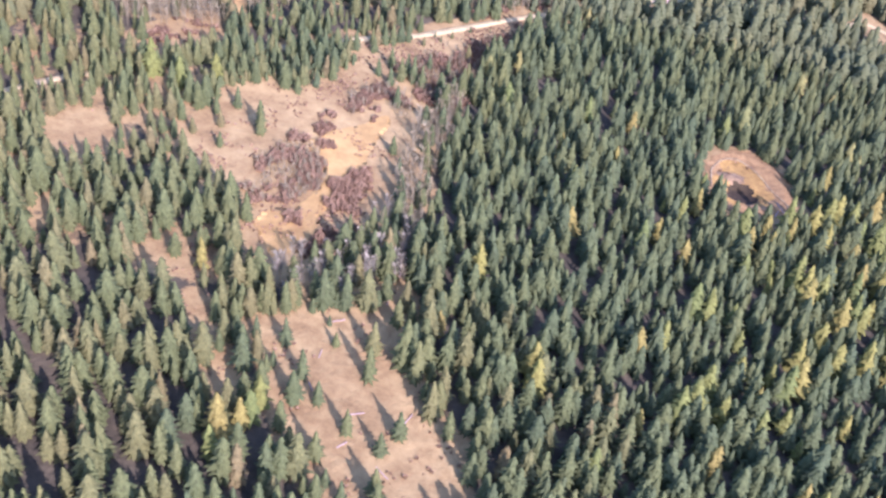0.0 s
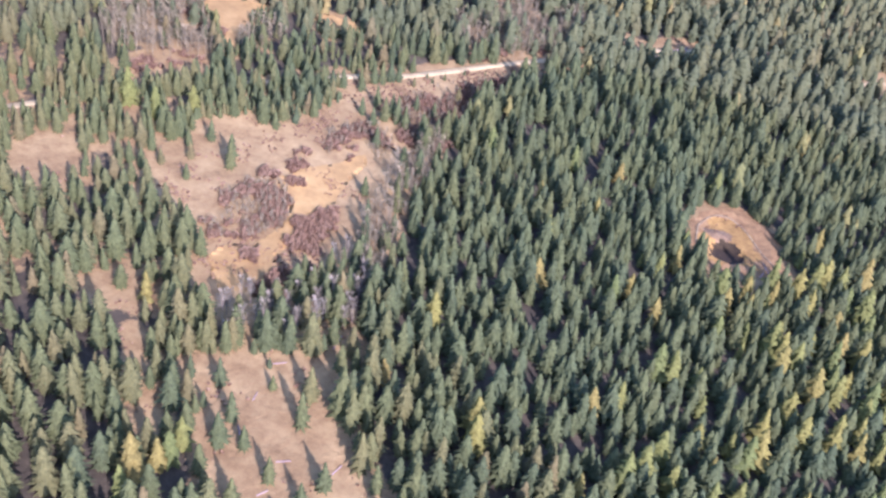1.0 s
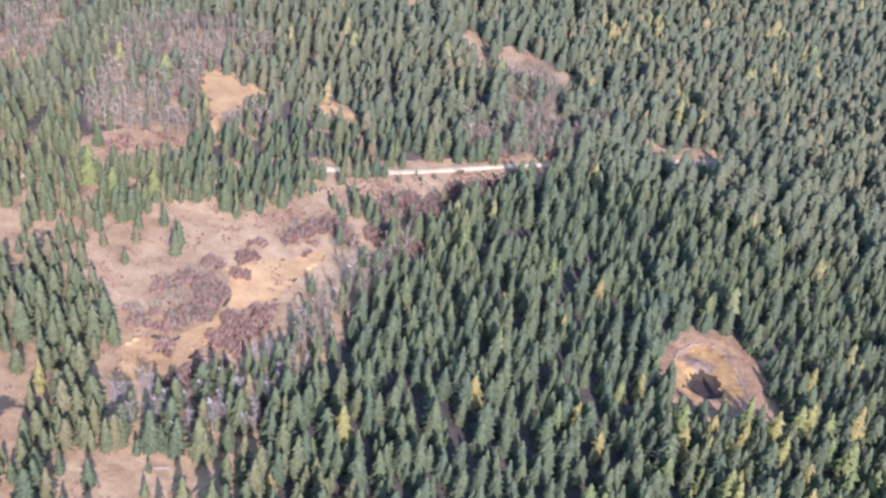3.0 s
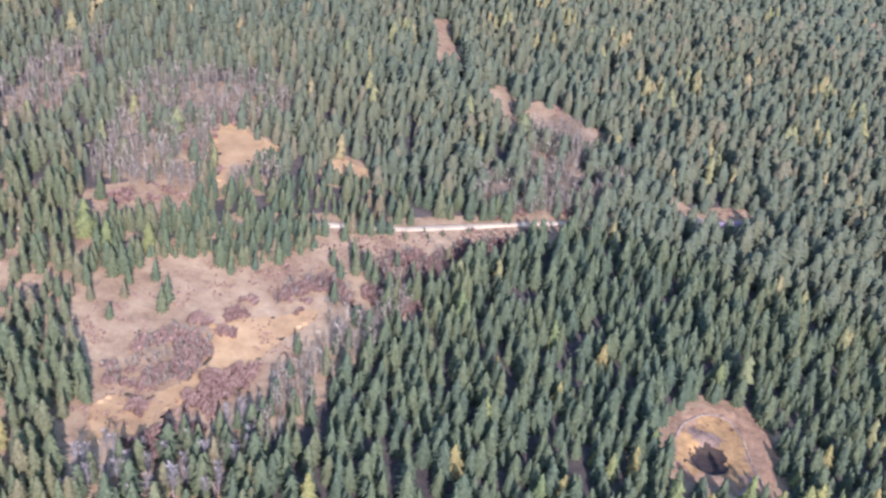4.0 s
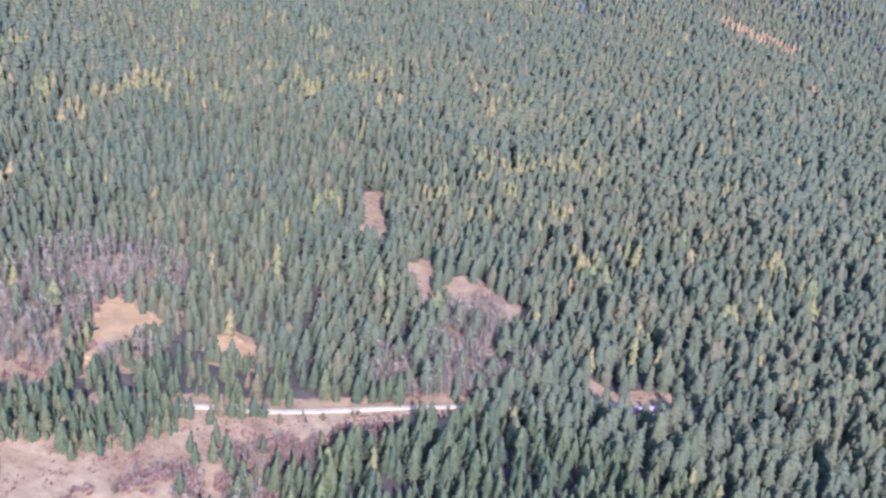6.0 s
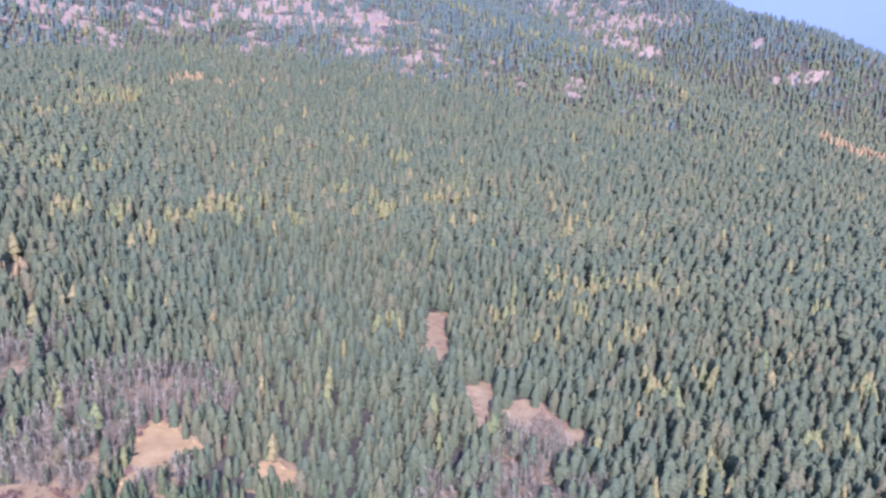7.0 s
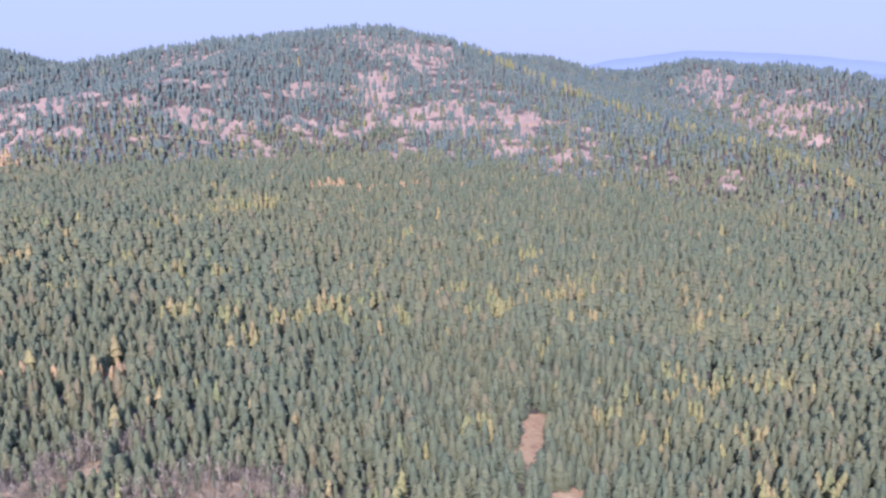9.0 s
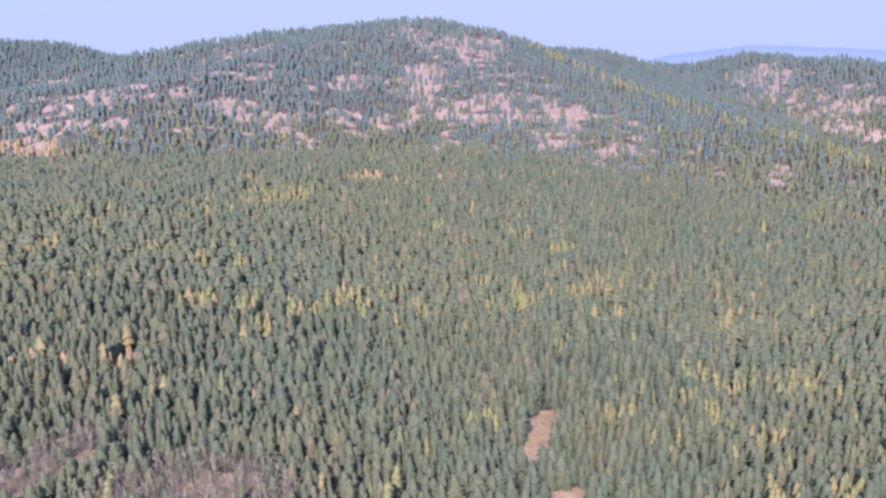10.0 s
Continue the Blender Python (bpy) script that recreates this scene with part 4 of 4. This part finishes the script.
stand("golden_aspen_grove", [leafy_crown(shape_rng) for _ in range(6)], gold_places, h, h * rng.uniform(0.8, 1.2, len(h)), mat_gold, "golden leafed aspens in long groves", "aspens", rng)


def sow_in(ring, spacing, margin=0.0, gaps=0.0, seed=71, ragged=3.5):
    xs, ys = [p[0] for p in ring], [p[1] for p in ring]
    ax_, ay_ = np.meshgrid(np.arange(min(xs) - 8, max(xs) + 8, spacing), np.arange(min(ys) - 8, max(ys) + 8, spacing))
    ax_ = (ax_ + rng.uniform(-0.5, 0.5, ax_.shape) * spacing).ravel()
    ay_ = (ay_ + rng.uniform(-0.5, 0.5, ay_.shape) * spacing).ravel()
    ok = (depth_in(ax_, ay_, ring, ragged, seed) > margin) & (fractal(ax_, ay_, 13, seed, 3) > gaps) & (line_distance(ax_, ay_, ROAD) > 4)
    return np.column_stack([ax_[ok], ay_[ok], terrain(ax_[ok], ay_[ok])])


# leafless aspens
bare = [sow_in(ring, 3.3, -3, 0.40, 71) for ring in ASPEN_STANDS]
few = bare[3][::4][:60]
bare[3] = bare[3][1::12]
tree_things("bare_aspen", few, crown_meshes("crown", lambda: bare_crown(shape_rng, 130, 0.25, 0.006), 6, mat_twigs_pale), tree_heights(len(few), 12, 1.5), 1.0, pale_trunk, "leafless pale grey aspen beside the grass clearing", "aspen", "bare aspens", 0.9)
rest_bare = np.concatenate([bare[0], bare[1], bare[2], bare[3]] + bare[4:])
h = tree_heights(len(rest_bare), 10, 2)
stand("bare_aspen_stand", [bare_crown(shape_rng, 38, 0.26, 0.0075) for _ in range(6)], rest_bare, h, h * rng.uniform(0.9, 1.3, len(h)), mat_twigs, "leafless grey aspens standing close together", "aspens", rng)

# young conifers on the shaded southern rims of the northern openings
rims = []
for ring, run in ((MEADOW_NORTH, 11), (MEADOW_SMALL, 9), (GLADES[10], 18)):
    moved = [(px + 0.22 * run, py - 0.97 * run) for px, py in ring]
    p = sow_in(moved, 3.0, -4, 0.3, 131)
    rims.append(p[depth_in(p[:, 0], p[:, 1], ring, 3.0) < -0.5])
rims.append(sow_in([(-74, 433), (-49, 444), (-27, 454), (-13, 482), (-22, 492), (-52, 469), (-78, 452)], 3.4, 0, 0.0, 133))
rims = np.concatenate(rims)
h = rng.uniform(3.2, 6.5, len(rims))
stand("young_conifers", [skirt_crown(shape_rng, 5, 8, 0.03, 0.27, 0.7, 0.32) for _ in range(6)], rims, h, h * rng.uniform(0.95, 1.3, len(h)), mat_conifer_far, "young green conifers along the grass openings", "conifers", rng)

# brown and grey brush round the meadow
grey = np.concatenate([sow_in(ring, 2.6, -1, 0.46, 89) for ring in BRUSH_BEDS[:2] + BRUSH_BEDS[4:5]])
h = rng.uniform(2.8, 5.6, len(grey))
stand("grey_brush", [bare_crown(shape_rng, 26, 0.34, 0.016) for _ in range(6)], grey, h, h * rng.uniform(0.9, 1.3, len(h)), mat_twigs, "thin grey leafless saplings among brown brush", "brush", rng)
brush = np.concatenate([sow_in(ring, 1.5, -1, 0.47, 87, 4.0) for ring in BRUSH_BEDS[:4]] + [sow_in(ring, 1.7, -1, 0.46, 87, 12.0) for ring in BRUSH_BEDS[4:]] + [sow_in([(cx - 3, cy - 2), (cx + 3, cy - 2), (cx + 3, cy + 2), (cx - 3, cy + 2)], 1.3, -1, 0.2, 87, 1.5) for cx, cy in BRUSH_CLUMPS])
brush = brush[rng.permutation(len(brush))]
bush_data = crown_meshes("bush", lambda: twig_bush(shape_rng, 34, 0.62, 0.04), 8, mat_brush_one)
for p in brush[:150]:
    o = new("bush", bush_data[shape_rng.randrange(8)])
    high = shape_rng.uniform(1.6, 3.0)
    o.matrix_basis = pose(p[0], p[1], p[2] - 0.05, 0, 0, shape_rng.uniform(0, 360)) @ Matrix.Diagonal((high * 1.15, high * 1.15, high, 1))
    tagged(o, "leafless purple brown bush beside the golden meadow", "bush", "meadow bushes")
brush = brush[150:]
h = rng.uniform(1.3, 3.6, len(brush))
stand("brush_thicket", [twig_bush(shape_rng, 30, 0.62, 0.036) for _ in range(8)], brush, h, h * rng.uniform(0.9, 1.3, len(h)), mat_brush, "purple brown leafless brush beside the golden meadow", "brush", rng)
low = np.concatenate([sow_in(GRASSLAND, 1.9, -3, 0.56, 93), sow_in(ROADSIDE, 2.2, -3, 0.42, 94), sow_in(CLEARING, 3.2, -3, 0.62, 95)] + [sow_in(ring, 2.6, -3, 0.6, 97) for ring in GLADES + [PIT_GRASS]])
h = rng.uniform(0.5, 1.6, len(low))
stand("low_shrubs", [twig_bush(shape_rng, 10, 0.7, 0.09) for _ in range(5)], low, h, h * 1.2, mat_brush, "low brown shrubs dotted over dry grass", "shrubs", rng)


# ---------------------------------------------------------------- small things
def part(name, data, parent, label=""):
    o = new(name, data)
    o.parent = parent
    return tagged(o, label)


def box_mesh(name, size, mat, taper=0.0):
    """A box standing on z = 0 with worn, bevelled edges; taper pulls the top ends in."""
    bm = bmesh.new()
    bmesh.ops.create_cube(bm, size=1.0)
    for v in bm.verts:
        top = v.co.z > 0
        v.co = Vector((v.co.x * size[0] * (1 - taper if top else 1), v.co.y * size[1], (v.co.z + 0.5) * size[2]))
    bmesh.ops.bevel(bm, geom=list(bm.edges), offset=min(size) * 0.04, segments=1, affect='EDGES')
    me = bpy.data.meshes.new(name)
    bm.to_mesh(me)
    bm.free()
    me.materials.append(mat)
    return me


def log_mesh(length, radius, seed):
    """A felled log: eight sides, tapered, slightly bent, with flat sawn ends."""
    r = random.Random(seed)
    bm = bmesh.new()
    rings = []
    for k in range(5):
        u = k / 4
        rr = radius * (1.12 - 0.3 * u)
        bend = r.uniform(-0.06, 0.06) * radius * 3
        rings.append([bm.verts.new(((u - 0.5) * length, rr * math.cos(a * 0.7854) + bend, rr * math.sin(a * 0.7854) + radius)) for a in range(8)])
    for a, b in zip(rings, rings[1:]):
        for k in range(8):
            bm.faces.new((a[k], b[k], b[(k + 1) % 8], a[(k + 1) % 8]))
    bm.faces.new(rings[0])
    bm.faces.new(rings[-1][::-1])
    me = bpy.data.meshes.new("log")
    bm.to_mesh(me)
    bm.free()
    me.materials.append(mat_log)
    return me


# log decks at the landing beside the road
deck_logs = [log_mesh(7.5 + k, 0.34, k) for k in range(4)]


def log_deck(x, y, turn, rows_across, seed):
    r = random.Random(seed)
    e = new("log_deck")
    e.matrix_basis = pose(x, y, float(terrain(x, y)), 0, 0, turn)
    tagged(e, "pale stacked logs on a bare landing beside the road", "log pile", "log decks")
    for layer in range(3):
        for k in range(rows_across - layer):
            o = part("log", deck_logs[r.randrange(4)], e)
            o.location = (r.uniform(-0.5, 0.5), (k - (rows_across - layer) / 2) * 0.74, 0.15 + layer * 0.62)
    return e


log_deck(166, 626, 33, 4, 1)
log_deck(175, 634, 33, 4, 2)
log_deck(172, 622, 36, 5, 3)

# single logs on the clearing, the landing and the pit
LOG_PLACES = [(181, 641, 70, 11), (179, 635, 78, 9), (1, 250, 15, 5), (-13, 275, 80, 4), (10, 227, 130, 6), (-8, 293, 20, 5), (4, 269, 165, 4), (18, 251, 60, 5), (-15, 259, 110, 4), (-3, 236, 40, 4), (191, 418, 100, 8), (188, 413, 60, 6), (13, 298, 120, 7), (10, 310, 75, 8)]
for k, (x, y, turn, length) in enumerate(LOG_PLACES):
    o = new("fallen_log", log_mesh(length, 0.2, 20 + k))
    o.matrix_basis = pose(x, y, float(terrain(x, y)) - 0.03, 0, 0, turn)
    tagged(o, "bleached fallen log lying on dry ground", "log", "fallen logs")

# cabins at the foot of the hill
mat_cabin = plain("weathered timber wall", [(0.3, (0.25, 0.20, 0.15)), (0.7, (0.40, 0.33, 0.26))], 0.8)
mat_roof = plain("pale sheet metal roof", [(0.3, (0.26, 0.24, 0.20)), (0.7, (0.36, 0.33, 0.28))], 0.6, 0.0, 0.5)
mat_dark = plain("dark door and window", [(0.3, (0.04, 0.04, 0.045)), (0.7, (0.09, 0.09, 0.10))], 1.0, 0.0, 0.4)


def cabin(x, y, turn, length, depth, height):
    e = new("cabin")
    e.matrix_basis = pose(x, y, float(terrain(x, y)) - 0.2, 0, 0, turn)
    tagged(e, "small timber cabin with a pale metal roof at the wood edge", "cabin", "cabins")
    part("wall", box_mesh("wall", (length, depth, height), mat_cabin), e)
    for side in (-1, 1):
        slope = part("roof", box_mesh("roof", (length + 0.8, depth * 0.66, 0.14), mat_roof), e, "pale metal roof slope")
        slope.matrix_basis = pose(0, side * depth * 0.27, height + depth * 0.1, -side * 28, 0, 0)
    door = part("door", box_mesh("door", (1.0, 0.12, 2.0), mat_dark), e)
    door.location = (-length * 0.2, -depth / 2 - 0.03, 0.15)
    for k in (0.12, 0.34):
        w = part("window", box_mesh("window", (1.1, 0.12, 1.0), mat_log), e)
        w.location = (length * k, -depth / 2 - 0.03, 1.05)
        pane = part("pane", box_mesh("pane", (0.9, 0.06, 0.8), mat_dark), w, "dark window glass")
        pane.location = (0, -0.05, 0.1)
    return e


cabin(-427, 1411, 25, 11, 7, 3.0)
cabin(-438, 1394, 30, 7, 5.5, 2.8)
